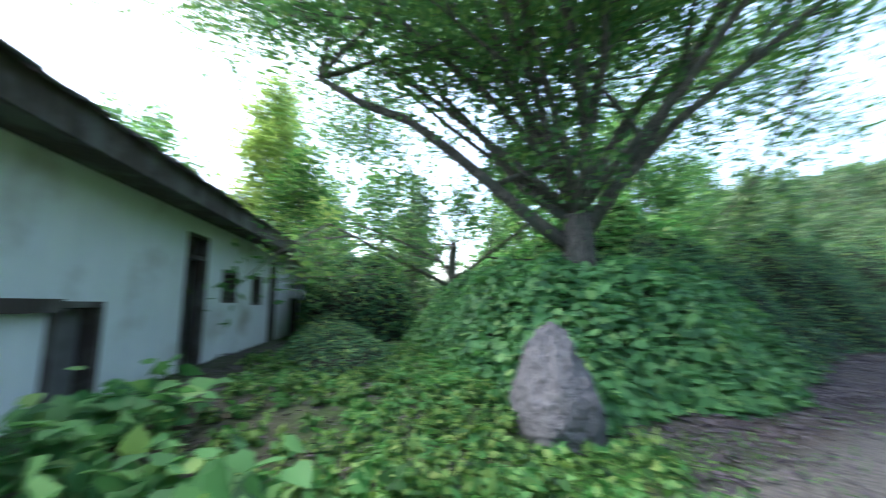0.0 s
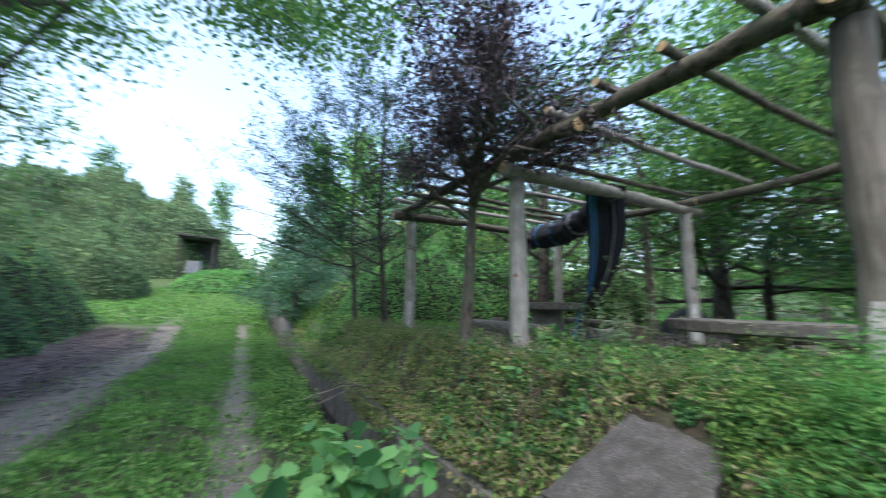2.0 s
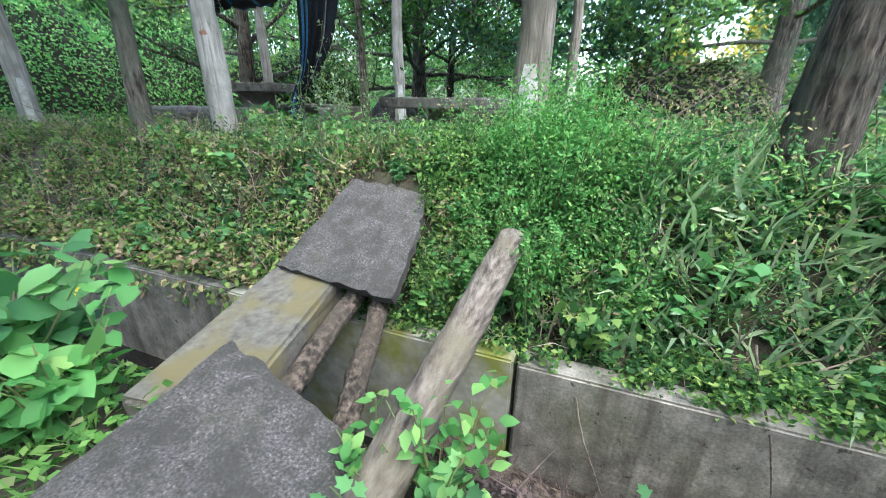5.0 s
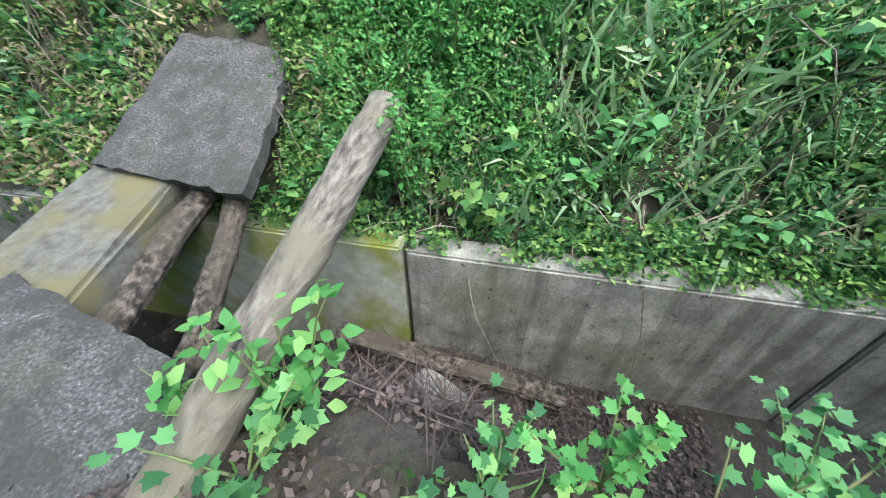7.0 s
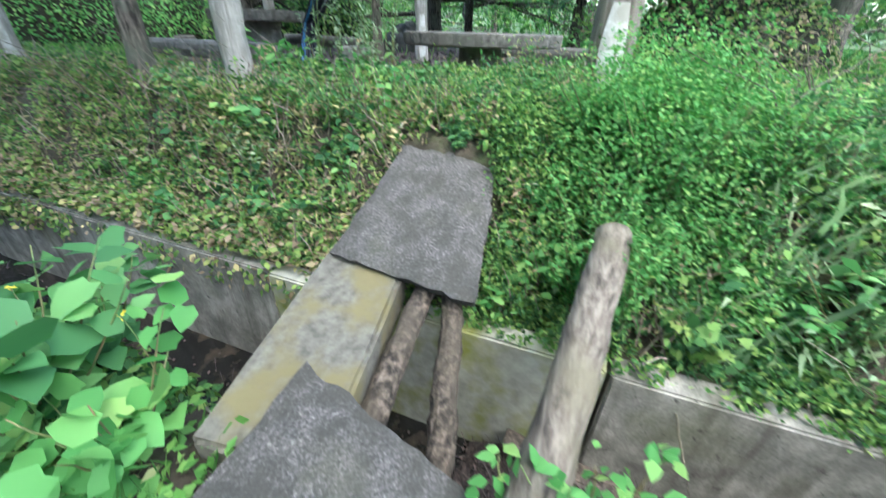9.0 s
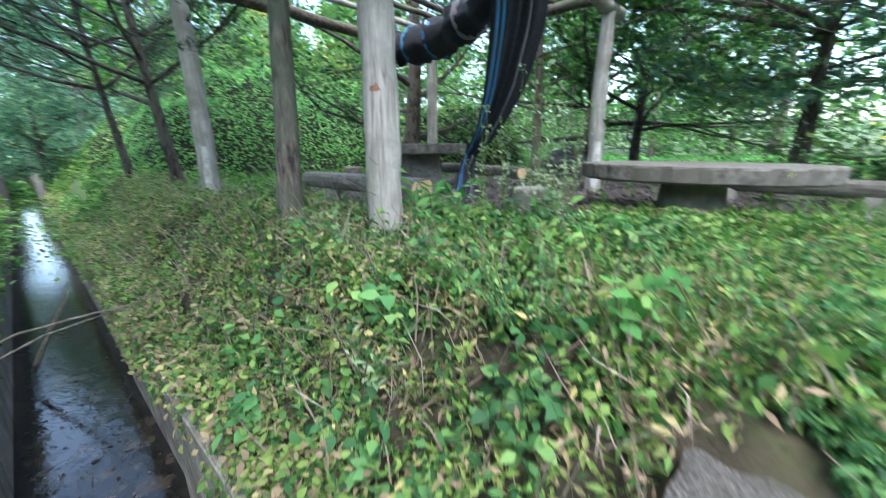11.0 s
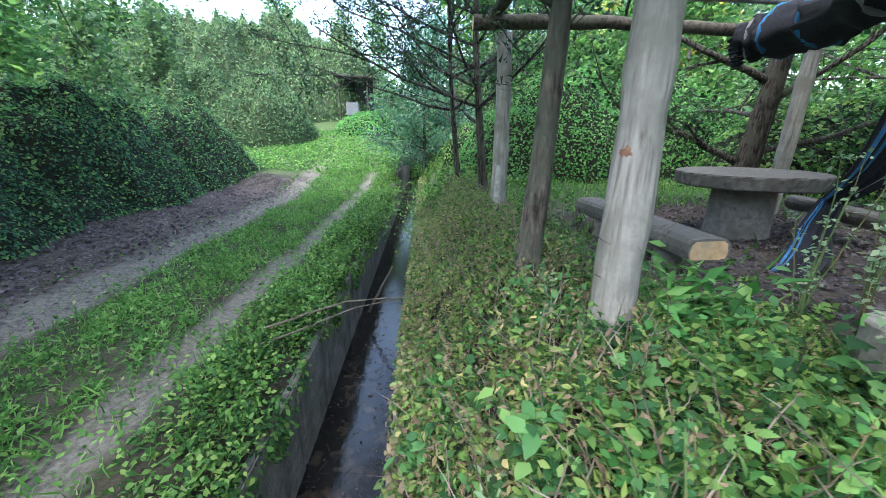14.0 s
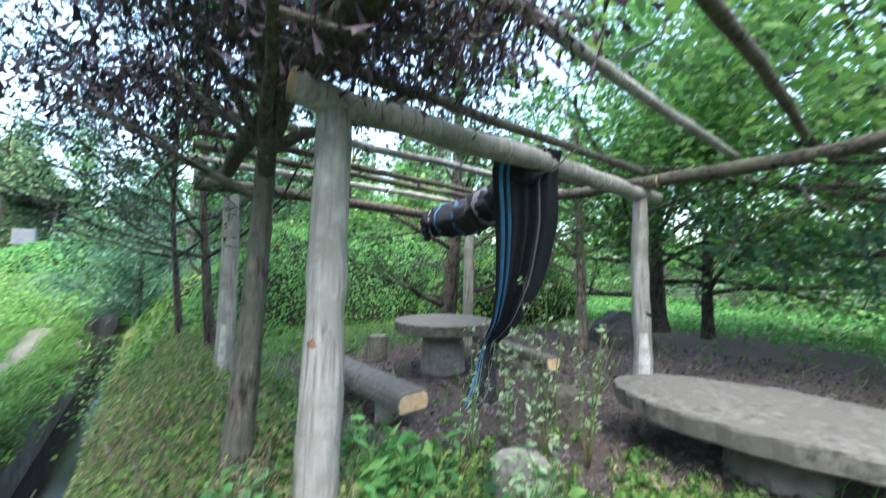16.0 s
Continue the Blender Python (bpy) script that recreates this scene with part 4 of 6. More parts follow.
def limb_set(start, direction, length, r, depth, droop, out, tips, n=7, wander=0.10, kids=4, spread=0.8, tip_r=0.35):
    """A limb with its side twigs; fills out with tubes and tips with points along the thin ones."""
    d = np.array(direction, float)
    pts = [np.array(start, float)]
    step = length / (n - 1)
    for i in range(n - 1):
        d = unit(d + RNG.normal(0, wander, 3) + np.array([0, 0, droop]))
        pts.append(pts[-1] + d * step)
    pts = np.array(pts)
    out.append(tube_arrays(pts, np.linspace(r, r * tip_r, n), 7 if r > 0.03 else 5, 0.04))
    if depth == 0:
        tips.append(pts[2:])
        return
    for k in range(kids):
        i = RNG.integers(max(1, n // 3), n)
        dd = unit(unit(pts[i] - pts[i - 1]) + RNG.normal(0, spread, 3) * np.array([1, 1, 0.6]))
        limb_set(pts[i], dd, length * RNG.uniform(0.4, 0.65), r * 0.45, depth - 1, droop, out, tips, n, wander, kids, spread, tip_r)
    tips.append(pts[n // 2:])


def tree(name, base, trunk, r0, r1, limbs, label, bark, leaf, leaf_size, per_tip, cloud, shape=LEAF_SMALL, depth=2, kids=4, droop=0.0, facing=(0, 0, 1), face_spread=0.7, spread=0.8, along=None, category="tree", flare=1.35, within=None):
    """trunk: points above base. limbs: (fraction up the trunk, heading, climb, length, radius)."""
    base = np.array(base, float)
    pts = base + np.array(trunk, float)
    n = 4 * len(pts)
    t, tt = np.linspace(0, 1, n), np.linspace(0, 1, len(pts))
    c = np.stack([np.interp(t, tt, pts[:, k]) for k in range(3)], 1)
    for _ in range(3):
        c[1:-1] = (c[:-2] + 2 * c[1:-1] + c[2:]) / 4
    rad = np.linspace(r0, r1, n) * (1 + (flare - 1) * np.exp(-t * 14)) * (1 + RNG.normal(0, 0.02, n))
    stem = (c, rad)
    if r0 >= 0.1:
        fine = np.linspace(0, 1, 60)
        stem = (np.stack([np.interp(fine, t, c[:, k]) for k in range(3)], 1), np.interp(fine, t, rad))
    out, tips = [tube_arrays(*stem, 44 if r0 >= 0.1 else 14, 0.02, 0.07 if r0 >= 0.1 else 0.0)], []
    for f, head, climb, length, r in limbs:
        i = min(n - 1, int(f * (n - 1)))
        h, e = radians(head), radians(climb)
        limb_set(c[i], (math.cos(e) * math.sin(h), math.cos(e) * math.cos(h), math.sin(e)), length, r, depth, droop, out, tips, kids=kids, spread=spread)
    top = empty(name, *base, label, category)
    rooted(tri_object("trunk", out[0][0], out[0][1], bark, smooth=True), top)
    if len(out) > 1:
        v, f, _ = joined(out[1:])
        rooted(tri_object("branching", v, f, bark, smooth=True), top)["kind"] = "stuff"
    if per_tip:
        P = np.concatenate(tips)
        P = np.repeat(P, per_tip, 0)
        P = P + RNG.normal(0, cloud, P.shape)
        P = P[P[:, 2] > base[2] + 0.25]
        if within is not None:
            P = P[within(P)]
        rooted(leaves("crown", P, leaf_size, leaf, shape, facing, face_spread, along), top)
    return top


def ring_limbs(n, f0, f1, climb0, climb1, l0, l1, r, head0=0, jitter=25):
    return [(f0 + (f1 - f0) * k / max(1, n - 1), head0 + k * 137.5 + RNG.uniform(-jitter, jitter), climb0 + (climb1 - climb0) * k / max(1, n - 1) + RNG.uniform(-8, 8), (l0 + (l1 - l0) * k / max(1, n - 1)) * RNG.uniform(0.8, 1.2), r * RNG.uniform(0.8, 1.2) * (1 - 0.5 * k / n)) for k in range(n)]


def gz(x, y):
    return float(land(x, y))


# the broad tree behind the bush: a short bole that splits into many stems
tree("broadleaf_tree", (-7.3, 3.2, gz(-7.3, 3.2)), [(0, 0, 0), (0, 0, 1.2), (0.03, 0.03, 2.5)], 0.30, 0.25,
     [(0.80, 226, 52, 6.0, 0.15), (1.0, 205, 74, 5.6, 0.15), (0.84, 42, 54, 6.0, 0.15), (1.0, 25, 72, 5.6, 0.14), (0.95, 128, 62, 5.6, 0.13), (1.0, 308, 66, 4.6, 0.12),
      (0.95, 214, 56, 8.0, 0.10), (1.0, 190, 55, 8.2, 0.09), (1.0, 165, 58, 7.6, 0.09), (1.0, 132, 60, 7.0, 0.09), (1.0, 100, 58, 7.6, 0.09), (1.0, 72, 57, 7.2, 0.09), (0.95, 50, 56, 7.2, 0.10), (1.0, 204, 42, 8.4, 0.08), (1.0, 236, 40, 7.6, 0.08)],
     "broad leafy tree with many grey stems behind the bush", M["bark"], M["crown_light"], 0.14, 18, 0.42, LEAF_SMALL, depth=3, kids=4, droop=-0.015)
tree("small_tree", (-11.0, 2.2, gz(-11, 2.2)), [(0, 0, 0), (0.1, 0, 1.2), (0.1, 0.1, 2.4)], 0.16, 0.11, ring_limbs(8, 0.5, 1.0, 15, 60, 3.2, 2.6, 0.07),
     "small spreading tree with yellow-green leaves", M["bark"], M["crown_light"], 0.16, 6, 0.22, depth=2)
tree("leafy_tree", (-19.2, -2.6, gz(-19.2, -2.6)), [(0, 0, 0), (0, 0, 3.5), (0.1, 0, 9)], 0.25, 0.08, ring_limbs(20, 0.15, 1.0, 10, 70, 2.4, 1.4, 0.07),
     "tall yellow-green tree draped in climbers behind the house", M["bark"], M["yellow_green"], 0.24, 18, 0.36, depth=1, kids=6)
# thin pines along the ditch
for bx, by, h, r in ((1.47, 7.3, 6.6, 0.085), (1.12, 8.7, 6.8, 0.065)):
    tree("pine_tree", (bx, by, gz(bx, by)), [(0, 0, 0), (-0.12, 0.02, 1.3), (-0.25, 0, 2.8), (-0.2, 0.1, h)], r, r * 0.35, ring_limbs(24, 0.38, 1.0, 12, 45, 2.9, 1.3, 0.03),
         "thin dark pine with wispy branches beside the ditch", M["bark_dark"], M["needle"], 0.09, 6, 0.06, NEEDLES, depth=2, kids=4, droop=0.03, face_spread=1.0, spread=0.7)
# the leaning trunk by the pergola with its dead hanging foliage
tree("dead_juniper", (1.15, 3.15, gz(1.15, 3.15)), [(0, 0, -0.05), (0.07, 0, 0.8), (0.11, 0, 1.6), (0.14, -0.03, 2.5), (0.18, -0.1, 3.8)], 0.095, 0.05,
     [(0.62, 285, 25, 1.1, 0.035), (0.7, 300, 40, 1.1, 0.035), (0.68, 180, 40, 1.8, 0.06), (0.7, 230, 40, 1.2, 0.045), (0.72, 90, 35, 1.7, 0.05), (0.75, 20, 35, 1.8, 0.05), (0.8, 330, 40, 1.2, 0.045), (0.85, 140, 35, 1.6, 0.045), (0.9, 60, 45, 1.4, 0.04), (0.98, 200, 60, 1.3, 0.04), (0.95, 250, 50, 1.2, 0.04), (0.8, 200, 30, 2.0, 0.05), (0.7, 165, 22, 1.8, 0.05), (0.72, 190, 16, 1.9, 0.05), (0.78, 175, 40, 1.9, 0.05)],
     "leaning juniper trunk with a dark dead hanging crown", M["bark"], M["dead"], 0.10, 12, 0.15, NEEDLES, depth=2, kids=4, droop=-0.005, facing=(0.3, 0, 0), face_spread=1.0, along=(0, 0, -1.6), within=lambda p: (p[:, 0] > -0.7) & (p[:, 2] > 2.45))
juniper = bpy.data.objects["dead_juniper"]
P = np.array([(1.55, 2.55, 3.05)]) + RNG.normal(0, 1, (1500, 3)) * np.array([0.42, 0.42, 0.22])
P = np.concatenate([P, np.array([(1.75, 1.95, 3.45)]) + RNG.normal(0, 1, (1000, 3)) * np.array([0.3, 0.3, 0.25])])
rooted(leaves("green_shoot", P[P[:, 2] > 2.72], 0.10, M["needle"], NEEDLES, (0.3, 0, 0.2), 1.0, (0, 0, 0.6)), juniper)["label"] = "living green juniper shoots"
# the trees behind the tables
tree("hammock_tree", (5.55, 6.42, gz(5.55, 6.42)), [(0, 0, 0), (0.13, 0, 1.0), (0.28, 0, 2.4), (0.4, 0.1, 6.5)], 0.20, 0.08,
     [(0.22, 290, 28, 2.0, 0.07), (0.3, 95, 20, 2.4, 0.06)] + ring_limbs(9, 0.45, 1.0, 15, 60, 2.4, 1.5, 0.06),
     "dark tree that holds the hammock behind the round table", M["bark_dark"], M["dark_crown"], 0.10, 7, 0.22, depth=2)
tree("thin_tree", (6.9, 4.1, gz(6.9, 4.1)), [(0, 0, 0), (0.05, 0.02, 1.4), (0, 0.1, 4.2)], 0.10, 0.055, ring_limbs(9, 0.5, 1.0, 20, 55, 1.8, 1.2, 0.035),
     "thin bare-stemmed tree behind the benches", M["bark"], M["crown"], 0.10, 3, 0.2, depth=2)
tree("dark_tree", (10.6, 4.36, gz(10.6, 4.36)), [(0, 0, 0), (0.05, 0, 1.6), (0.1, 0.1, 6)], 0.27, 0.1, ring_limbs(20, 0.35, 1.0, 5, 55, 4.4, 2.6, 0.07),
     "dark-stemmed tree in the wood edge", M["bark_dark"], M["crown"], 0.14, 9, 0.28, depth=2)
tree("spreading_tree", (10.2, 3.1, gz(10.2, 3.1)), [(0, 0, 0), (-0.05, 0, 0.8), (0.1, 0, 2.2)], 0.12, 0.09,
     [(0.45, 60, 18, 3.2, 0.05), (0.55, 240, 20, 3.4, 0.05), (0.6, 150, 15, 3.6, 0.05), (0.75, 330, 30, 3.0, 0.05), (0.85, 110, 35, 3.2, 0.05), (1.0, 200, 40, 3.0, 0.05), (1.0, 20, 55, 3, 0.05)],
     "low dark tree with spreading branches", M["bark_dark"], M["crown"], 0.11, 9, 0.22, depth=2)
tree("leafy_tree", (8.6, 0.1, gz(8.6, 0.1)), [(0, 0, 0), (0.1, 0, 1.8), (0, 0, 5.8)], 0.13, 0.06, ring_limbs(16, 0.5, 1.0, 5, 55, 3.4, 2.4, 0.05) + [(0.55, 300, 12, 4.4, 0.05), (0.6, 330, 15, 4.4, 0.05), (0.65, 350, 18, 4.2, 0.05), (0.7, 280, 20, 4.4, 0.05), (0.8, 315, 25, 4.2, 0.05)],
     "leafy tree with bright foliage over the pergola", M["bark_dark"], M["crown_light"], 0.15, 15, 0.30, depth=2, within=lambda p: p[:, 2] > 2.95)
tree("leafy_tree", (7.4, -2.2, gz(7.4, -2.2)), [(0, 0, 0), (0.1, 0, 1.5), (0, 0, 4.0)], 0.08, 0.04, ring_limbs(10, 0.2, 0.8, 5, 60, 1.5, 0.9, 0.04),
     "leafy tree beside the far corner of the pergola", M["bark_dark"], M["crown_light"], 0.12, 5, 0.2, depth=2)
# the big leaning trunk on the bank and the blue pine behind it
tree("leaning_tree", (1.15, -2.28, gz(1.15, -2.28)), [(0, 0, -0.05), (0.02, -0.02, 0.9), (0.06, -0.10, 2.0), (0.3, -0.4, 6.5)], 0.16, 0.08, ring_limbs(6, 0.7, 1.0, 25, 55, 2.2, 1.4, 0.05),
     "thick leaning dark-barked tree on the bank", M["bark_dark"], M["needle"], 0.11, 2, 0.12, NEEDLES, depth=2, face_spread=1.0)
tree("pine_tree", (9.2, -4.6, gz(9.2, -4.6)), [(0, 0, 0), (0.05, 0, 2), (0.3, 0, 4.5), (0.3, 0.2, 8)], 0.24, 0.1, ring_limbs(18, 0.28, 1.0, 5, 40, 3.8, 1.8, 0.06),
     "reddish-stemmed pine with blue-green needle tufts", M["bark"], M["blue_needle"], 0.26, 16, 0.22, NEEDLES, depth=2, kids=5, droop=0.03, face_spread=1.0, along=(0, 0, 0.8))
tree("conifer", (0.35, 15.5, gz(0.35, 15.5)), [(0, 0, 0), (0, 0, 1.5), (0.1, 0, 4.6)], 0.09, 0.03, ring_limbs(30, 0.05, 1.0, 10, 50, 2.2, 0.8, 0.035),
     "grey-green bushy conifer at the end of the ditch", M["bark_dark"], M["blue_needle"], 0.18, 14, 0.17, NEEDLES, depth=1, kids=6, face_spread=1.0)

# the wood around: a few kinds of tree, repeated
WOOD = []
for k, (leaf, h, size) in enumerate(((M["crown_light"], 6.5, 0.26), (M["crown"], 8.0, 0.28), (M["far"], 5.0, 0.26))):
    WOOD.append(tree("wood_tree", (-15.0 - 3 * k, 16.0 + 6 * k, gz(-15 - 3 * k, 16 + 6 * k)), [(0, 0, 0), (0.1, 0, h * 0.4), (0, 0.1, h)], 0.02 * h, 0.04, ring_limbs(18, 0.12, 1.0, 5, 70, h * 0.36, h * 0.16, 0.05),
                     "leafy tree of the surrounding wood", M["bark"], leaf, size, 7, 0.34, depth=1, kids=5))
    WOOD[-1]["group"] = "trees of the wood"
rr = random.Random(5)
SPOTS = []
for ang in range(-175, 180, 9):
    for ring in (0, 1):
        a = radians(ang + rr.uniform(-4, 4))
        d = (rr.uniform(21, 27), rr.uniform(31, 42))[ring]
        x, y = d * math.sin(a), d * math.cos(a)
        if -9 < x < 2 and y > 0:
            d = rr.uniform(38, 50)
            x, y = d * math.sin(a), d * math.cos(a)
        if 86 < ang < 112 or (ring == 1 and -32 < ang < 8):
            continue
        SPOTS.append((x, y, rr.uniform(0.9, 1.5) * (1.0 if ring == 0 else 1.35)))
SPOTS += [(-10.5, 14.5, 0.8), (-13, 10, 0.85), (4.5, 26, 0.9), (7, 18, 0.95), (9, 13, 0.9), (-15, 7, 0.9), (-16, -1.5, 0.8), (6.5, 13, 0.7), (-20, 4, 1.2), (3.5, 17.5, 0.6), (15, -8.5, 0.9)]
# Low sun on far trees, painted as yellow leaf tones.
M["sunlit"] = leaf_mat("sunlit_leaf", [(0.0, (0.30, 0.24, 0.03)), (0.5, (0.52, 0.44, 0.05)), (1.0, (0.72, 0.62, 0.10))], through_amount=0.5)
for gx_, gy_, gh in ((12.5, 27.5, 7.5), (16.5, 25.0, 7.0), (27.0, -9.0, 4.5), (29.0, -5.5, 4.0)):
    tree("sunlit_tree", (gx_, gy_, gz(gx_, gy_)), [(0, 0, 0), (0.1, 0, gh * 0.4), (0, 0.1, gh)], 0.14, 0.04, ring_limbs(16, 0.3, 1.0, 5, 65, gh * 0.4, gh * 0.18, 0.05),
         "distant tree with bright yellow leaves", M["bark"], M["sunlit"], 0.24, 8, 0.32, depth=1, kids=5)
for x, y, s in SPOTS:
    proto = rr.choice(WOOD)
    c = copy_thing(proto, pose(x, y, gz(x, y) - 0.05, 0, 0, rr.uniform(0, 360)) @ Matrix.Diagonal((s, s, s * rr.uniform(0.85, 1.15), 1)))

# ---- bushes and thickets: leaves over a sheet coloured as their inner shade ----


def thicket(name, inside_h, box, count, size, leaf, shape, label, core_drop=0.16, spread=0.55, lumps=0.22, category="bush", core="shade_core", k=1.0):
    """inside_h(x, y): the height of the bush over the ground, 0 outside it."""
    x0, x1, y0, y1 = box
    def top(x, y):
        h = inside_h(x, y)
        return h * (1 + lumps * (wobble(k * x * 0.8, k * y * 0.8) * 0.8 + 0.5 * wobble(k * 2.3 * x + 4, k * 2.3 * y)))
    P = np.empty((0, 3))
    N = np.empty((0, 3))
    while len(P) < count:
        x, y = RNG.uniform(x0, x1, count), RNG.uniform(y0, y1, count)
        h = top(x, y)
        e = 0.05
        dx, dy = (top(x + e, y) - top(x - e, y)) / (2 * e), (top(x, y + e) - top(x, y - e)) / (2 * e)
        w = np.sqrt(1 + dx * dx + dy * dy)
        ok = (h > 0.03) & (RNG.uniform(0, 1, count) < np.minimum(w / 6, 1))
        z = land(x, y) + h - np.abs(RNG.normal(0, 0.10, count)) - 0.02
        nn = unit(np.column_stack([-dx, -dy, np.ones(count)]))
        P = np.concatenate([P, np.column_stack([x, y, np.maximum(z, land(x, y) + 0.03)])[ok]])
        N = np.concatenate([N, nn[ok]])
    P, N = P[:count], N[:count]
    P = P + N * RNG.uniform(-0.10, 0.08, (count, 1))
    e = empty(name, (x0 + x1) / 2, (y0 + y1) / 2, gz((x0 + x1) / 2, (y0 + y1) / 2), label, category)
    w = leaf_arrays(P, size, shape, N + np.array([0, 0, 0.5]), spread)
    rooted(tri_object("foliage", w[0], w[1], leaf, None, w[2]), e)
    # A sheet just below the leaves carries the shade of the inside.
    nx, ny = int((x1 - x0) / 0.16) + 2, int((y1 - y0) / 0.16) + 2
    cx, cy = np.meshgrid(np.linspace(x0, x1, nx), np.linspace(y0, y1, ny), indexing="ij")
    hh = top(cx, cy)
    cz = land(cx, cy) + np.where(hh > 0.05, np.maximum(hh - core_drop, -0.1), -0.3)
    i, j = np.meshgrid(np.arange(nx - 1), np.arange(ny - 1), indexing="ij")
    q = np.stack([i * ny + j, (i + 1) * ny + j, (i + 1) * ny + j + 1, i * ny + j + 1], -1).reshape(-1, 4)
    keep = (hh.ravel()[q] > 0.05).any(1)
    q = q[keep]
    rooted(tri_object("shade_sheet", np.column_stack([cx.ravel(), cy.ravel(), cz.ravel()]), np.concatenate([q[:, [0, 1, 2]], q[:, [0, 2, 3]]]), M[core], smooth=False), e)["label"] = "sheet under the leaves with inner shade in its colour"
    return e


# Near-black: the shade inside a bush, put into the colour.
M["shade_core"] = two_tone("painted_inner_shade", [(0.3, (0.006, 0.010, 0.005)), (0.7, (0.02, 0.03, 0.012))], 12, (0.02, 0.018, 0.012), 3, 0.95, None, 1.0, 0.05)

# Distant growth has a paler, greener core sheet.
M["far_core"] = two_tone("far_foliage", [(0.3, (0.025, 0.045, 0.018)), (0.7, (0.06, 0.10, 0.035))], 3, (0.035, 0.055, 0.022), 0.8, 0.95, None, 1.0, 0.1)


def mound(cx, cy, rx, ry, h, power=2.6):
    def f(x, y):
        d = (np.abs((x - cx) / rx) ** power + np.abs((y - cy) / ry) ** power)
        return h * np.clip(1 - d, 0, 1) ** 0.55
    return f


def hedge(x, y):
    """The long bush between the path and the wood: low by the rock, high further on."""
    edge = -4.45 - 1.15 * smooth(2.0, 8.0, y) + 0.35 * wobble(0.9 * y, 0.4 * x) + 0.12 * wobble(2.4 * y, x)
    inner = smooth(0.0, 1.9, edge - x)
    ends = smooth(0.35, 1.7, y + 0.12 * (x + 5)) * smooth(15.2, 13.8, y)
    back = smooth(-12.5, -10.5, x)
    h = 1.5 + 0.65 * smooth(3.0, 9.0, y)
    return h * np.sqrt(np.clip(inner * ends * back, 0, 1))


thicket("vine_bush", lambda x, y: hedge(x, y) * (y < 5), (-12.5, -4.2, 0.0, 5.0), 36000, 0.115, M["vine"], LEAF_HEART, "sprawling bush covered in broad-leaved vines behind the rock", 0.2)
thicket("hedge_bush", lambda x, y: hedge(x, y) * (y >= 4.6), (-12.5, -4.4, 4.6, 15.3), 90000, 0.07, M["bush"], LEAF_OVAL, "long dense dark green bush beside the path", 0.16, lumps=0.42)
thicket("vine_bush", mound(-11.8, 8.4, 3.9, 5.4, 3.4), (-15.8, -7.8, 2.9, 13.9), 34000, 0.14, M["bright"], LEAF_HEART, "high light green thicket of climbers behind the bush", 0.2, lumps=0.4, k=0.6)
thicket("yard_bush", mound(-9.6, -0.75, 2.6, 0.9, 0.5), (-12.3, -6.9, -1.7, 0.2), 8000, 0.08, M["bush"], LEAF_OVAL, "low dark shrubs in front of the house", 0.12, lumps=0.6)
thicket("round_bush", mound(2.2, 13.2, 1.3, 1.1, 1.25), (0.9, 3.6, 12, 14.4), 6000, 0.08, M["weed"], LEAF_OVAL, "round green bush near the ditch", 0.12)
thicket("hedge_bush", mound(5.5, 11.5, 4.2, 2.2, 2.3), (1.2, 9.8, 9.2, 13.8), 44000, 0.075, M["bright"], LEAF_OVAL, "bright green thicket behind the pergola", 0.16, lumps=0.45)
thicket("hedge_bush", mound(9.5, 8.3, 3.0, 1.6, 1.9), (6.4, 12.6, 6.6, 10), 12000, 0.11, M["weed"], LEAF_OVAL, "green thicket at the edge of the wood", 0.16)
thicket("hedge_bush", mound(-2.6, 27.5, 3.2, 1.6, 1.5), (-6.3, 0.3, 25.8, 29.2), 9000, 0.15, M["bright"], LEAF_OVAL, "low green bushes in front of the shed", 0.2)
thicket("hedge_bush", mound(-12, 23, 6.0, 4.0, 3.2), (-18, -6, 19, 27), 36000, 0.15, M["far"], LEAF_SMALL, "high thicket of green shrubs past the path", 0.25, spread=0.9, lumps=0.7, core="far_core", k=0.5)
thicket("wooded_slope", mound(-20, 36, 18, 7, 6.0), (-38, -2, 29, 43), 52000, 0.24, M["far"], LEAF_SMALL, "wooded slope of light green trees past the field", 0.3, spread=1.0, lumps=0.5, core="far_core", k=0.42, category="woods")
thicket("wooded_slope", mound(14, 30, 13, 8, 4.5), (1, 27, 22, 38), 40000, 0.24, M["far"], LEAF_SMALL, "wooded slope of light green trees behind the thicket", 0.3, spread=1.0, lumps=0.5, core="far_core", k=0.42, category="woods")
thicket("hedge_bush", mound(8.6, -2.6, 2.2, 1.7, 1.3), (6.3, 10.9, -4.4, -0.8), 8000, 0.09, M["drybank"], LEAF_OVAL, "dry brownish bushes past the pergola", 0.14)
thicket("hedge_bush", mound(-14.5, 0.3, 3.2, 1.7, 2.4), (-17.8, -11.2, -1.5, 2.1), 13000, 0.12, M["bush"], LEAF_OVAL, "dark bushes at the end of the house", 0.16)

# ---- the far shed ----
shed = empty("shed", -4.2, 31.0, gz(-4.2, 31), "small open shed with a dark flat roof among bushes", "shed")
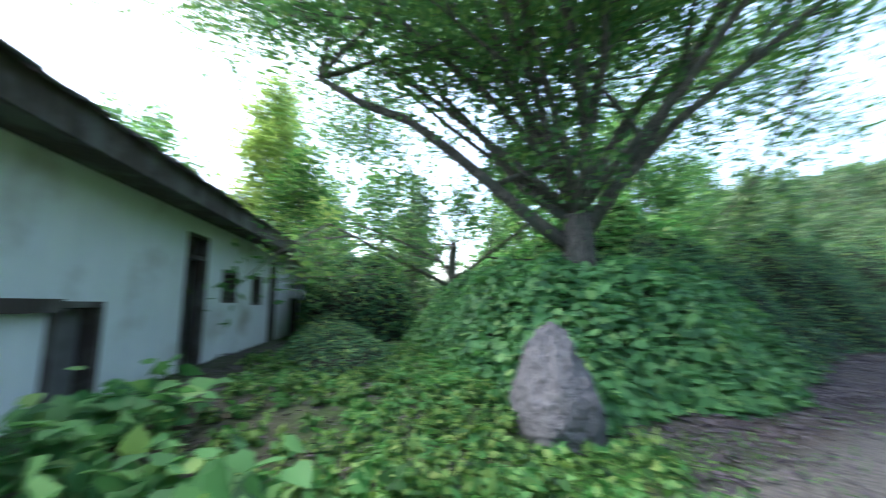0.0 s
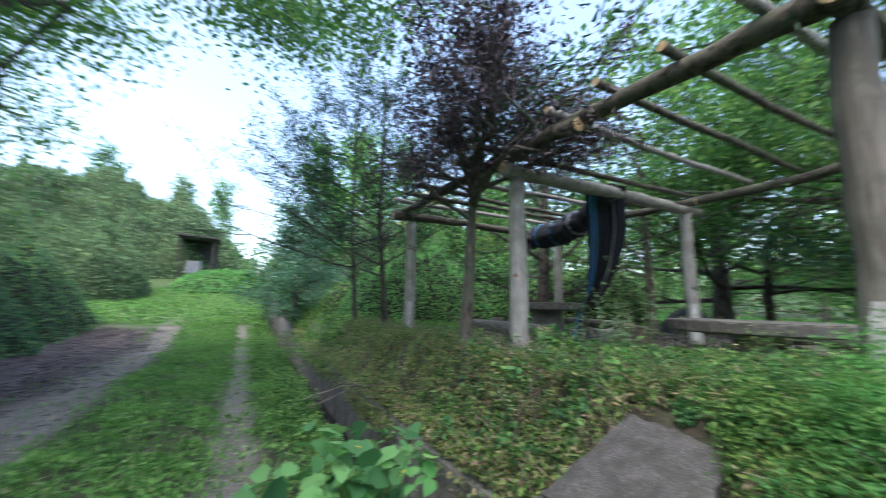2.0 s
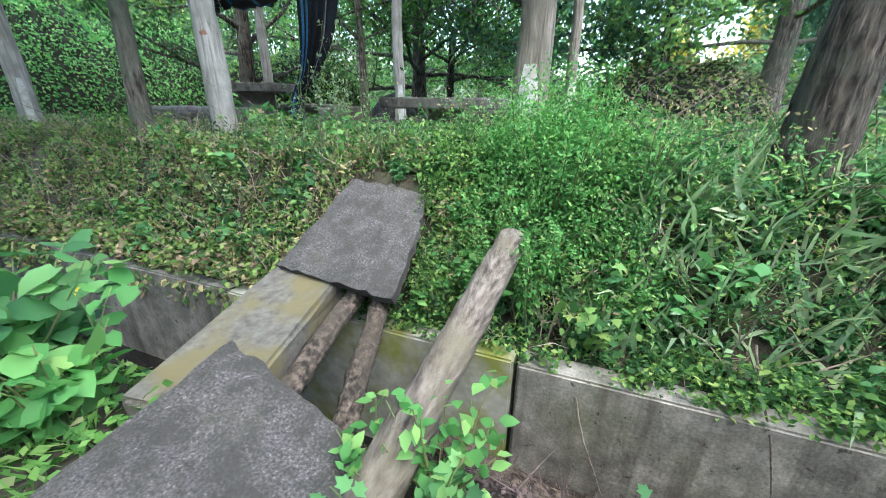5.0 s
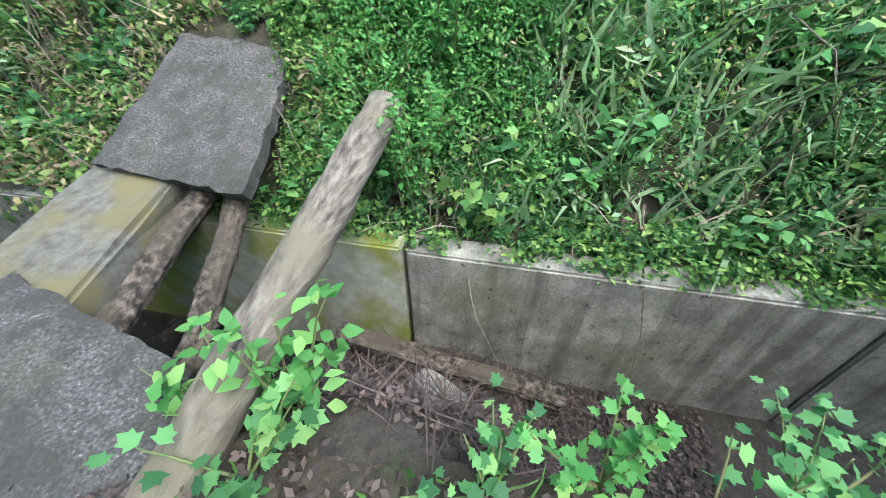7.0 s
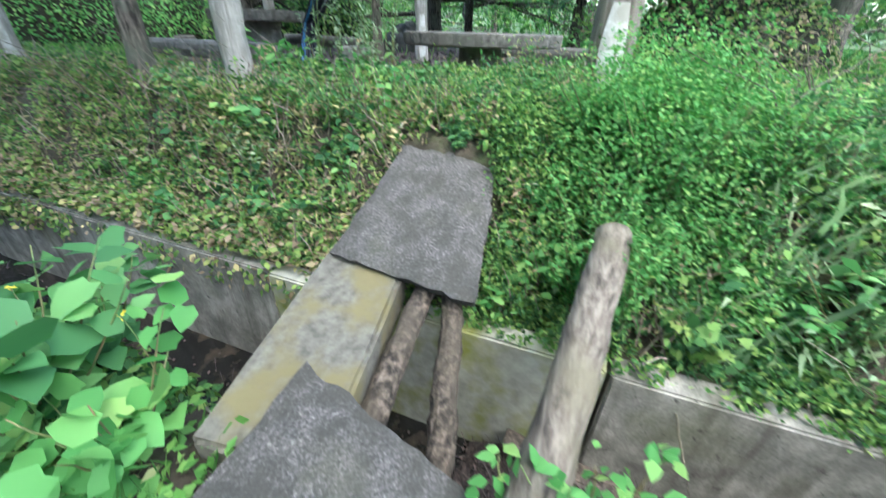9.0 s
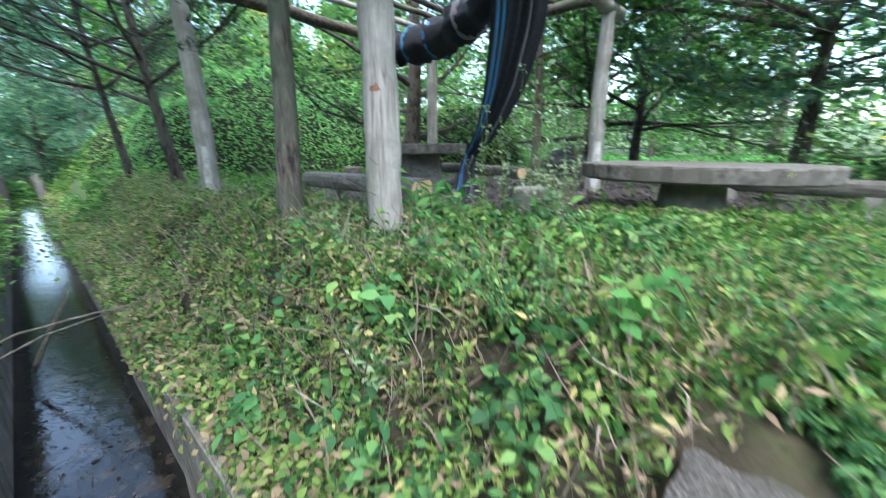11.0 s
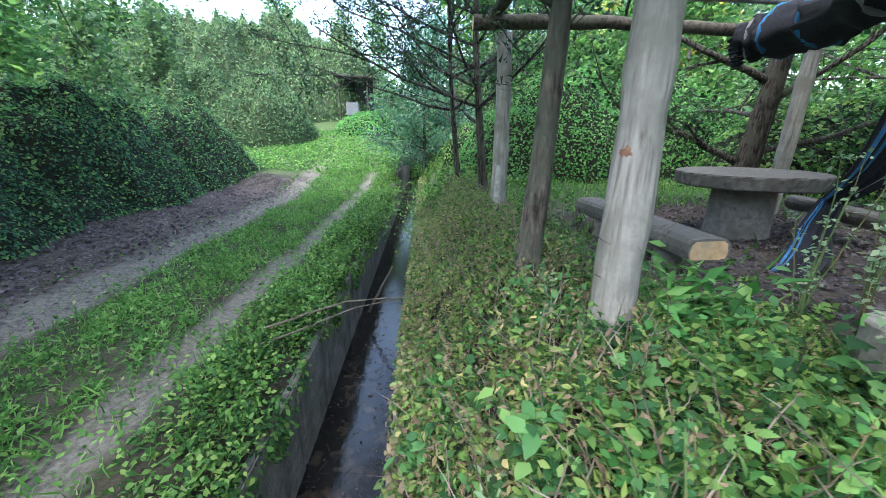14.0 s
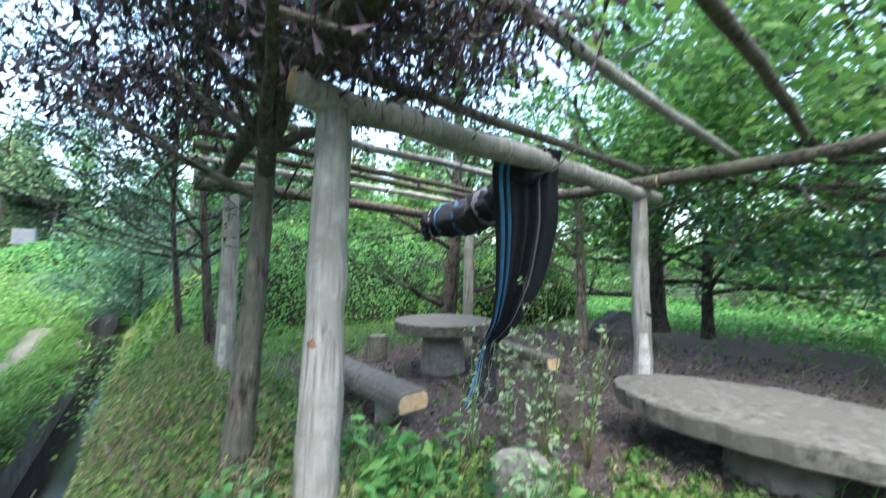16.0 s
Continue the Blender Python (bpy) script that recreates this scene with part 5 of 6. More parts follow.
for nm, m, s, mt in (("roof", pose(-4.85, 31, gz(-4.2, 31) + 3.1, 0, 3, 0), (2.7, 2.4, 0.14), M["shed_roof"]), ("wall", pose(-4.85, 32.0, gz(-4.2, 31) + 1.5, 0, 0, 0), (2.4, 0.15, 3.1), M["dark_room"]), ("tank", pose(-5.0, 30.4, gz(-4.2, 31) + 0.9, 0, 0, 0), (0.9, 0.7, 0.9), M["shed_wall"])):
    bm = bmesh.new()
    box_bm(bm, m, *s)
    bmesh.ops.bevel(bm, geom=bm.edges[:], offset=0.04, segments=2, affect="EDGES")
    rooted(part(nm, bm, mt, smooth=False), shed)
for px, py in ((-5.9, 30.1), (-3.8, 30.1)):
    rooted(log_part("pole", (px, py, gz(px, py) - 0.1), (px, py, gz(-4.2, 31) + 3.1), 0.07, 0.06, M["bark_dark"]), shed)

# ---- ground cover ----


def scatter(count, x0, x1, y0, y1, density, clear=True):
    out = np.empty((0, 2))
    while len(out) < count:
        x, y = RNG.uniform(x0, x1, count), RNG.uniform(y0, y1, count)
        ok = RNG.uniform(0, 1, count) < density(x, y)
        if clear:
            ok &= ~inside_ditch(x)
        out = np.concatenate([out, np.column_stack([x, y])[ok]])
    return out[:count]


def clump(x, y, k=1.0):
    return np.clip(0.5 + 0.6 * wobble(1.9 * k * x + 3, 1.9 * k * y) + 0.35 * wobble(5.1 * k * x, 5.1 * k * y + 2), 0, 1)


def free_of_floor(x, y):
    return 1 - smooth(2.1, 2.8, x) * smooth(13.0, 10.5, x) * smooth(0.6, 1.8, y + 0.7 * (x - 3.2)) * smooth(6.5, 5.8, y) * 0.93


def off_slabs(x, y):
    a = (x > -0.1) & (x < 0.9) & (y > -0.33) & (y < 0.42)
    b = (x > -1.45) & (x < -0.5) & (y > -0.75) & (y < 0.13)
    return (~(a | b)).astype(float)


def cover(name, count, box, density, height, size, material, shape, label, facing=(0, 0, 1), spread=0.6, along=None, along_spread=1.0, power=1.0, category="plants", surface=None, cluster=0):
    xy = scatter(count, *box, density, surface is None)
    if cluster:
        k = max(1, count // cluster)
        at = RNG.integers(0, k, count)
        u = RNG.uniform(0, 1, count)
        hh = height(xy[:k, 0], xy[:k, 1]) * RNG.uniform(0.55, 1.25, k)
        a = RNG.uniform(0, 2 * np.pi, count)
        w = (0.25 + 0.55 * u) * (0.05 + 0.32 * hh[at]) * RNG.uniform(0.3, 1.0, count)
        xy = xy[at] + np.column_stack([np.cos(a), np.sin(a)]) * w[:, None]
        ok = ~inside_ditch(xy[:, 0]) if surface is None else np.ones(count, bool)
        xy, h, a, count = xy[ok], (hh[at] * u)[ok], a[ok], int(ok.sum())
        facing = np.column_stack([0.7 * np.cos(a), 0.7 * np.sin(a), np.ones(count)])
    else:
        h = height(xy[:, 0], xy[:, 1]) * RNG.uniform(0, 1, count) ** power
    P = on_land(xy) if surface is None else np.column_stack([xy, surface(xy[:, 0], xy[:, 1])])
    P[:, 2] += h + 0.01
    ob = leaves(name, P, size, material, shape, facing, spread, along, along_spread)
    return tagged(ob, label, category, kind="stuff")


def rut_free(x, y):
    rl = -3.35 - 0.03 * np.clip(y, 0, 20)
    r = np.maximum(0.85 * np.exp(-((x + 1.57 + 0.08 * wobble(2 * x, 1.7 * y)) / 0.2) ** 4), np.exp(-((x - rl) / 0.5) ** 4))
    r = np.maximum(r, smooth(-2.9, -3.3, x + 0.35 * wobble(1.3 * x, 1.1 * y)) * smooth(0.3, 2.0, y) * smooth(15, 11, y))
    return 1 - 0.97 * r * smooth(-4, -1, y)


def by_log(x, y):
    return 1 - 0.85 * np.exp(-((x + 0.85) / 0.5) ** 4 - ((y + 1.2) / 1.4) ** 4)


bank = lambda x, y: (0.35 + 0.65 * clump(x, y)) * free_of_floor(x, y) * off_slabs(x, y)
# dry mixed weeds on the slope of the bank, greener towards the floor
cover("bank_weeds", 52000, (0.22, 1.6, -0.6, 9), bank, lambda x, y: 0.08 + 0.2 * clump(x, y), 0.05, M["drybank"], LEAF_NARROW, "mixed half-dry weeds covering the bank", cluster=34)
cover("bank_weeds", 84000, (0.22, 2.2, -5, 0.2), bank, lambda x, y: 0.06 + 0.36 * clump(x, y) ** 2, 0.046, M["bank_green"], LEAF_NARROW, "dense green weeds covering the bank by the bridge", cluster=60)
cover("bank_weeds", 12000, (0.22, 2.0, -5, 0.2), bank, lambda x, y: 0.2 + 0.4 * clump(x, y), 0.032, M["drybank"], LEAF_NARROW, "half-dry weeds among the green ones", cluster=22)
cover("bank_weeds", 30000, (0.24, 1.9, -5, 9), bank, lambda x, y: 0.08 + 0.22 * clump(x + 5, y), 0.046, M["weed"], LEAF_OVAL, "low green weeds covering the bank", cluster=30)
cover("bank_stems", 3200, (0.22, 1.7, -5, 9), bank, lambda x, y: 0.08 + 0 * x, 0.30, M["dry_stem"], STALK, "thin dry stems standing in the weeds", (1, 0, 0.1), 1.0, (0, 0, 2.2), 0.8)
cover("shrub_weeds", 36000, (0.3, 3.4, -5.5, -0.85), lambda x, y: clump(x, y, 0.8) * off_slabs(x, y) * smooth(-0.6, -1.0, y), lambda x, y: 0.08 + 0.5 * clump(x, y, 0.8) * smooth(0.3, 0.9, x) * (0.25 + 0.75 * smooth(-2.2, -1.2, y)), 0.05, M["bank_green"], LEAF_NARROW, "tall green weeds on the bank by the bridge", cluster=110)
cover("shrub_weeds", 40000, (0.42, 1.75, -1.55, -0.5), lambda x, y: 0.3 + 0.7 * clump(x, y, 1.3), lambda x, y: 0.18 + 0.5 * np.exp(-((x - 0.95) / 0.5) ** 2 - ((y + 1.0) / 0.42) ** 2), 0.026, M["bright"], LEAF_SMALL, "bushy bright green weed beside the log", cluster=180)
cover("slab_side_weeds", 10000, (0.2, 1.2, -0.75, -0.15), lambda x, y: 1.0 * (y < -0.36 + 0.22 * x), lambda x, y: 0.12 + 0.2 * clump(x, y, 1.4), 0.032, M["weed"], LEAF_SMALL, "green weeds between the slab and the log", cluster=40)
cover("ditch_end_weeds", 12000, (0.2, 3.0, 8.5, 17), lambda x, y: 0.35 + 0.65 * clump(x, y, 0.8), lambda x, y: 0.1 + 0.25 * clump(x, y, 0.8), 0.085, M["weed"], LEAF_OVAL, "green weeds along the far part of the ditch", cluster=22)
cover("meadow_weeds", 40000, (1.5, 13, -6, 14), lambda x, y: (0.25 + 0.75 * clump(x, y, 0.5)) * free_of_floor(x, y), lambda x, y: 0.03 + 0.09 * clump(x, y, 0.6), 0.045, M["weed"], LEAF_OVAL, "low green weeds round the pergola", cluster=30)
cover("meadow_grass", 16000, (1.6, 12, -6, 13), lambda x, y: (0.2 + 0.8 * clump(x, y, 0.7)) * free_of_floor(x, y), lambda x, y: 0.02 + 0 * x, 0.17, M["grass"], BLADE, "green grass round the pergola", (1, 0, 0.2), 1.0, (0, 0, 1.6), 0.8)
cover("floor_litter", 24000, (1.9, 8.5, -0.5, 7.0), lambda x, y: 0.8 + 0 * x, lambda x, y: 0.015 + 0 * x, 0.055, M["litter"], LEAF_SMALL, "brown dry leaves on the pergola floor", spread=0.35)
cover("litter", 1200, (-4.4, -2.7, 0.5, 12), lambda x, y: np.exp(-((x + 3.35 + 0.03 * y) / 0.55) ** 4), lambda x, y: 0.01 + 0 * x, 0.045, M["litter"], LEAF_SMALL, "brown dry leaves in the wheel rut", spread=0.3)
cover("litter", 20000, (-6.4, -3.2, 0.8, 14), lambda x, y: (0.25 + 0.7 * clump(x, y, 0.8)) * (0.12 + 0.88 * smooth(-3.55, -4.1, x + 0.25 * wobble(x, 1.3 * y))), lambda x, y: 0.012 + 0 * x, 0.06, M["litter"], LEAF_SMALL, "brown dry leaves along the path", spread=0.35)
cover("litter", 3500, (-1.5, -0.62, -2.6, -0.2), lambda x, y: 0.9 + 0 * x, lambda x, y: 0.015 + 0 * x, 0.03, M["wet_litter"], LEAF_SMALL, "brown dry leaves and twigs beside the bridge", spread=0.5)
cover("foreground_weeds", 34000, (1.4, 3.6, -0.6, 2.4), lambda x, y: (0.2 + 0.8 * clump(x, y, 0.9)) * free_of_floor(x, y), lambda x, y: 0.04 + 0.11 * clump(x, y, 0.9), 0.045, M["weed"], LEAF_OVAL, "leafy green weeds at the edge of the pergola", cluster=40)
cover("foreground_weeds", 26000, (1.4, 3.6, -0.6, 2.4), lambda x, y: (0.2 + 0.8 * clump(x + 2, y, 0.9)) * free_of_floor(x, y), lambda x, y: 0.04 + 0.11 * clump(x + 2, y, 0.9), 0.042, M["drybank"], LEAF_NARROW, "half-dry yellowing weeds at the edge of the pergola", cluster=22)
cover("litter", 6000, (-13, -3.0, -3.6, -0.4), lambda x, y: 0.4 + 0.6 * clump(x, y), lambda x, y: 0.012 + 0 * x, 0.06, M["litter"], LEAF_SMALL, "brown dry leaves before the house", spread=0.35)
# the path: low grass between and beside the ruts
cover("path_grass", 40000, (-4.2, -0.62, -2.5, 15), lambda x, y: rut_free(x, y) * (0.08 + 0.92 * clump(x, y, 1.2) ** 2) * by_log(x, y) * off_slabs(x, y), lambda x, y: 0.015 + 0.05 * clump(x, y, 1.3) + 0.12 * smooth(1.1, 0.7, -x), 0.05, M["grass"], LEAF_SMALL, "short green grass and clover between the wheel ruts")
cover("path_blades", 18000, (-4.2, -0.62, -2.5, 15), lambda x, y: rut_free(x, y) * (0.2 + 0.8 * clump(x, y, 1.2)) * by_log(x, y) * off_slabs(x, y), lambda x, y: 0.01 + 0 * x, 0.11, M["grass"], BLADE, "grass blades beside the wheel ruts", (1, 0, 0.2), 1.0, (0, 0, 1.3), 0.8)
cover("verge_weeds", 18000, (-1.3, -0.66, 0.5, 14), lambda x, y: (0.08 + 0.92 * clump(x, y, 1.4) ** 2) * smooth(1.35, 1.0, -x), lambda x, y: 0.03 + 0.26 * clump(x, y, 1.4) ** 2, 0.045, M["weed"], LEAF_OVAL, "leafy weeds hanging over the ditch edge", surface=lambda x, y: land(x, y, False))
cover("field_grass", 24000, (-9, 1.0, 14.5, 28), lambda x, y: 0.3 + 0.7 * clump(x, y, 0.4), lambda x, y: 0.04 + 0.12 * clump(x, y, 0.5), 0.11, M["grass"], LEAF_OVAL, "bright grass at the end of the path")
cover("yard_weeds", 14000, (-9.5, -2.8, -2.2, 0.9), lambda x, y: 0.15 + 0.85 * clump(x, y, 0.7) * smooth(-2.6, -0.8, y), lambda x, y: 0.03 + 0.16 * clump(x, y, 0.8), 0.075, M["weed"], LEAF_OVAL, "low green weeds before the house and rock", cluster=18)
cover("yard_weeds", 9000, (-9.5, -2.8, -2.2, 0.9), lambda x, y: 0.1 + 0.9 * clump(x + 4, y, 0.7) * smooth(-2.6, -0.8, y), lambda x, y: 0.03 + 0.14 * clump(x + 4, y, 0.8), 0.08, M["bright"], LEAF_OVAL, "bright green weeds before the house and rock", cluster=18)


cover("overhang_weeds", 6000, (0.12, 0.32, -4.5, 0.5), lambda x, y: clump(x, y, 1.6), lambda x, y: 0.02 + 0.2 * clump(x, y, 1.5), 0.035, M["weed"], LEAF_SMALL, "small weeds growing over the ditch wall", surface=lambda x, y: land(x, y, False))
cover("lawn_grass", 26000, (9, 24, -9, 16), lambda x, y: (0.2 + 0.8 * clump(x, y, 0.3)) * smooth(9.5, 12.5, x), lambda x, y: 0.03 + 0.08 * clump(x, y, 0.5), 0.13, M["bright"], LEAF_OVAL, "bright open grass past the pergola")
cover("overhang_weeds", 16000, (0.15, 0.42, 0.6, 14), lambda x, y: 0.45 + 0.55 * clump(x, y, 1.5), lambda x, y: 0.02 + 0.16 * clump(x, y, 1.5), 0.05, M["drybank"], LEAF_OVAL, "weeds hanging over the far ditch wall", surface=lambda x, y: land(x, y, False) + 0.05)
cover("hanging_weeds", 5000, (0.10, 0.22, 0.7, 11), lambda x, y: clump(x, y, 1.1) ** 2, lambda x, y: -0.02 - 0.34 * clump(x, y, 1.1), 0.05, M["drybank"], LEAF_OVAL, "half-dry weeds hanging down the far ditch wall", (-0.9, 0, 0.5), 0.6, (-0.2, 0, -1.0), 0.8, power=1.3, surface=lambda x, y: land(x, y, False))
cover("closing_weeds", 1900, (-0.74, 0.24, 6.5, 14), lambda x, y: (0.1 + 0.9 * clump(x, y, 1.2)) * smooth(6.0, 9.5, y) * (0.2 + 0.8 * smooth(0.18, 0.42, np.abs(x + 0.25))), lambda x, y: -0.12 + 0.3 * clump(x, y, 1.1), 0.07, M["weed"], LEAF_OVAL, "weeds closing over the far part of the ditch", surface=lambda x, y: -0.74 + 0.1 * np.clip(y - 11, 0, 17))
cover("ditch_twigs", 1500, (-0.66, 0.06, -2.1, -0.35), lambda x, y: 0.9 + 0 * x, lambda x, y: 0.03 + 0 * x, 0.2, M["wet_litter"], STALK, "brown twigs on the silt in the ditch", spread=0.4, surface=silt_level)
cover("hanging_weeds", 4000, (-0.74, -0.62, 0.5, 13), lambda x, y: clump(x, y, 1.1) ** 3, lambda x, y: -0.05 - 0.3 * clump(x, y, 1.1), 0.055, M["weed"], LEAF_OVAL, "leafy weeds hanging down the ditch wall", (0.9, 0, 0.5), 0.6, (0.2, 0, -1.0), 0.8, power=1.3, surface=lambda x, y: land(x, y, False) - 0.02)
cover("ditch_litter", 7000, (-0.66, 0.08, -2.6, -0.35), lambda x, y: 0.9 + 0 * x, lambda x, y: 0.012 + 0 * x, 0.03, M["wet_litter"], LEAF_SMALL, "dead brown leaves and twigs on the silt in the ditch", spread=0.5, surface=silt_level)


def herb(name, x, y, h, count, size, material, shape, label, width=0.3, stems=8, base_z=None):
    """A single plant: stems that part from one root, with leaves along them."""
    z = float(land(x, y, False)) if base_z is None else base_z
    e = empty(name, x, y, z, label, "plant")
    out, at = [], []
    for _ in range(stems):
        a, w = RNG.uniform(0, 2 * math.pi), width * RNG.uniform(0.3, 1.0)
        p = wavy((x, y, z - 0.02), (x + w * math.cos(a), y + w * math.sin(a), z + h * RNG.uniform(0.6, 1.0)), 7, 0.08)
        out.append(tube_arrays(p, np.linspace(0.006, 0.002, 7), 5))
        at.append(p[2:])
    for v, f, _ in out:
        rooted(tri_object("stem", v, f, M["green_stem"], smooth=True), e)
    P = np.concatenate(at)
    P = P[RNG.integers(0, len(P), count)] + RNG.normal(0, size * 0.45, (count, 3))
    P[:, 2] = np.maximum(P[:, 2], z + 0.02)
    rooted(leaves("leaves", P, size, material, shape, (0, 0, 1), 0.5), e)
    return e


M["green_stem"] = two_tone("green_stem", [(0.3, (0.05, 0.11, 0.03)), (0.7, (0.14, 0.2, 0.07))], 20, (0.16, 0.13, 0.06), 5, 0.7)
herb("vine_plant", -1.05, 0.75, 0.60, 130, 0.115, M["vine"], LEAF_HEART, "broad-leaved green vine at the edge of the ditch", 0.40, 12)
herb("vine_plant", -0.75, 1.05, 0.45, 100, 0.105, M["vine"], LEAF_HEART, "broad-leaved green vine at the edge of the ditch", 0.35, 10)
herb("vine_plant", -1.0, 0.42, 0.42, 85, 0.095, M["bright"], LEAF_HEART, "bright broad-leaved vine beside the bridge slab", 0.28, 9)
herb("leafy_weed", -0.70, -0.88, 0.40, 130, 0.055, M["bright"], LEAF_OVAL, "green weed growing by the bridge log", 0.22, 9)
herb("leafy_weed", -0.74, -0.70, 0.25, 60, 0.055, M["bright"], LEAF_OVAL, "green weed at the corner of the slab", 0.16, 7)
herb("bushy_weed", 0.36, -1.00, 0.60, 1500, 0.03, M["bright"], LEAF_SMALL, "feathery green weed grown over the end of the log", 0.20, 18)
herb("bushy_weed", 0.40, -0.76, 0.52, 1100, 0.03, M["bright"], LEAF_SMALL, "feathery green weed grown over the end of the log", 0.22, 16)
herb("bushy_weed", 0.47, -0.84, 0.30, 900, 0.028, M["bright"], LEAF_SMALL, "feathery green weed hiding the end of the log", 0.20, 16)
herb("hop_vine", -0.72, -1.75, 0.20, 150, 0.04, M["bright"], LEAF_LOBED, "green climber with lobed leaves on the ditch edge", 0.3, 9)
herb("hop_vine", -0.72, -2.2, 0.20, 150, 0.04, M["vine"], LEAF_LOBED, "green climber with lobed leaves on the ditch edge", 0.3, 9)
herb("hop_vine", -0.70, -2.75, 0.65, 30, 0.085, M["bright"], LEAF_LOBED, "thin climber with lobed yellow-green leaves", 0.22, 5)
herb("leafy_weed", 1.02, 0.62, 0.42, 46, 0.075, M["bright"], LEAF_OVAL, "bright green weed behind the slab", 0.16, 7)
herb("leafy_weed", 0.40, -0.55, 0.30, 40, 0.06, M["bright"], LEAF_LOBED, "green weed between slab and log", 0.16, 7)
herb("leafy_weed", 0.34, -1.35, 0.32, 46, 0.075, M["weed"], LEAF_LOBED, "green weed on the bank over the ditch wall", 0.2, 8)
herb("leafy_weed", -4.2, -1.9, 0.45, 150, 0.15, M["vine"], LEAF_HEART, "broad-leaved vine before the house", 0.5, 12)
herb("leafy_weed", -4.9, -2.7, 0.5, 150, 0.15, M["vine"], LEAF_HEART, "broad-leaved vine before the house", 0.6, 12)
herb("leafy_weed", -3.7, -2.6, 0.4, 150, 0.15, M["vine"], LEAF_HEART, "broad-leaved vine before the house", 0.5, 12)
herb("leafy_weed", -5.6, -2.5, 0.5, 140, 0.15, M["vine"], LEAF_HEART, "broad-leaved vine before the house", 0.6, 12)
herb("leafy_weed", -4.5, -3.3, 0.5, 140, 0.15, M["vine"], LEAF_HEART, "broad-leaved vine before the house", 0.6, 12)
herb("hop_vine", -0.90, -0.88, 0.20, 80, 0.052, M["vine"], LEAF_LOBED, "green climber with lobed leaves beside the slab", 0.22, 8)
herb("hop_vine", -0.80, -1.48, 0.18, 60, 0.045, M["vine"], LEAF_LOBED, "green climber with lobed leaves on the ditch edge", 0.22, 8)
herb("hop_vine", -0.84, -1.95, 0.20, 70, 0.046, M["vine"], LEAF_LOBED, "green climber with lobed leaves on the ditch edge", 0.28, 9)
herb("tall_weed", 3.0, 1.98, 1.35, 240, 0.042, M["pale_weed"], LEAF_SMALL, "tall pale green weed with seed heads beside the stump", 0.28, 7)
herb("tall_weed", 3.15, 1.75, 1.0, 170, 0.042, M["pale_weed"], LEAF_SMALL, "tall pale green weed with seed heads beside the stump", 0.25, 7)
herb("tall_weed", 2.2, 1.45, 0.7, 320, 0.048, M["pale_weed"], LEAF_SMALL, "pale green weed in front of the stump", 0.25, 7)
herb("tall_weed", 2.6, 2.35, 1.0, 150, 0.04, M["pale_weed"], LEAF_SMALL, "tall pale green weed with seed heads between the tables", 0.30, 6)
herb("tall_weed", 2.95, 2.3, 0.8, 90, 0.06, M["pale_weed"], LEAF_SMALL, "tall pale green weed with seed heads", 0.25, 6)
herb("grassy_weed", 1.86, 2.32, 0.34, 150, 0.15, M["bright"], LEAF_NARROW, "bright yellow-green grassy weed at the foot of the post", 0.26, 14)
herb("leafy_weed", 2.3, 1.6, 0.35, 60, 0.10, M["bright"], LEAF_OVAL, "bright green weed beside the stump", 0.3, 9)


# mixed broad-leaved weeds scattered over the bank
WEED_KINDS = (("bright", LEAF_OVAL, 0.075, "bright green leafy weed on the bank"), ("bank_green", LEAF_LOBED, 0.085, "green weed with lobed leaves on the bank"), ("vine", LEAF_OVAL, 0.09, "broad-leaved green weed on the bank"), ("pale_weed", LEAF_NARROW, 0.08, "pale narrow-leaved weed on the bank"))
for k in range(58):
    x, y = (RNG.uniform(0.32, 1.3), RNG.uniform(-3.3, -0.45)) if k < 32 else (RNG.uniform(0.4, 2.4), RNG.uniform(0.7, 3.4))
    key, shape, size, label = WEED_KINDS[int(RNG.choice(4, p=(0.3, 0.25, 0.3, 0.15)))]
    herb("leafy_weed", x, y, RNG.uniform(0.16, 0.32), int(RNG.uniform(30, 60)), size * RNG.uniform(0.65, 1.05), M[key], shape, label, 0.18, 7)
cover("bank_blades", 2600, (0.3, 1.8, -5, -1.3), lambda x, y: 0.2 + 0.8 * clump(x, y, 0.9), lambda x, y: 0.02 + 0.1 * clump(x, y), 0.26, M["pale_weed"], BLADE, "pale arching grass on the bank", (1, 0, 0.2), 1.0, (0, 0, 1.1), 0.9)
cover("broad_weeds", 2400, (0.4, 2.7, 0.7, 2.6), lambda x, y: clump(x + 1, y, 1.1) * free_of_floor(x, y), lambda x, y: 0.06 + 0.2 * clump(x, y), 0.075, M["bank_green"], LEAF_OVAL, "broad dark green leaves in the bank weeds", cluster=14)

# feathery weeds that stand over the bank
for bx, by, bh, bw, bn in ((0.62, -0.78, 0.42, 0.30, 900), (0.75, -1.05, 0.62, 0.42, 1300), (0.55, -1.0, 0.40, 0.30, 800), (1.0, -0.75, 0.6, 0.4, 1000), (0.85, -1.5, 0.55, 0.4, 900), (1.25, -1.2, 0.7, 0.45, 1100), (0.5, -1.9, 0.4, 0.3, 600), (0.95, -2.3, 0.5, 0.4, 700), (0.6, -2.8, 0.45, 0.4, 600), (1.5, -0.3, 0.5, 0.35, 700), (1.2, 0.35, 0.45, 0.35, 700), (1.0, 1.0, 0.4, 0.3, 500)):
    herb("bushy_weed", bx, by, bh, bn, 0.026, M["bright"] if bn > 750 else M["bank_green"], LEAF_SMALL, "feathery green weed with fine leaves on the bank", bw, 16)
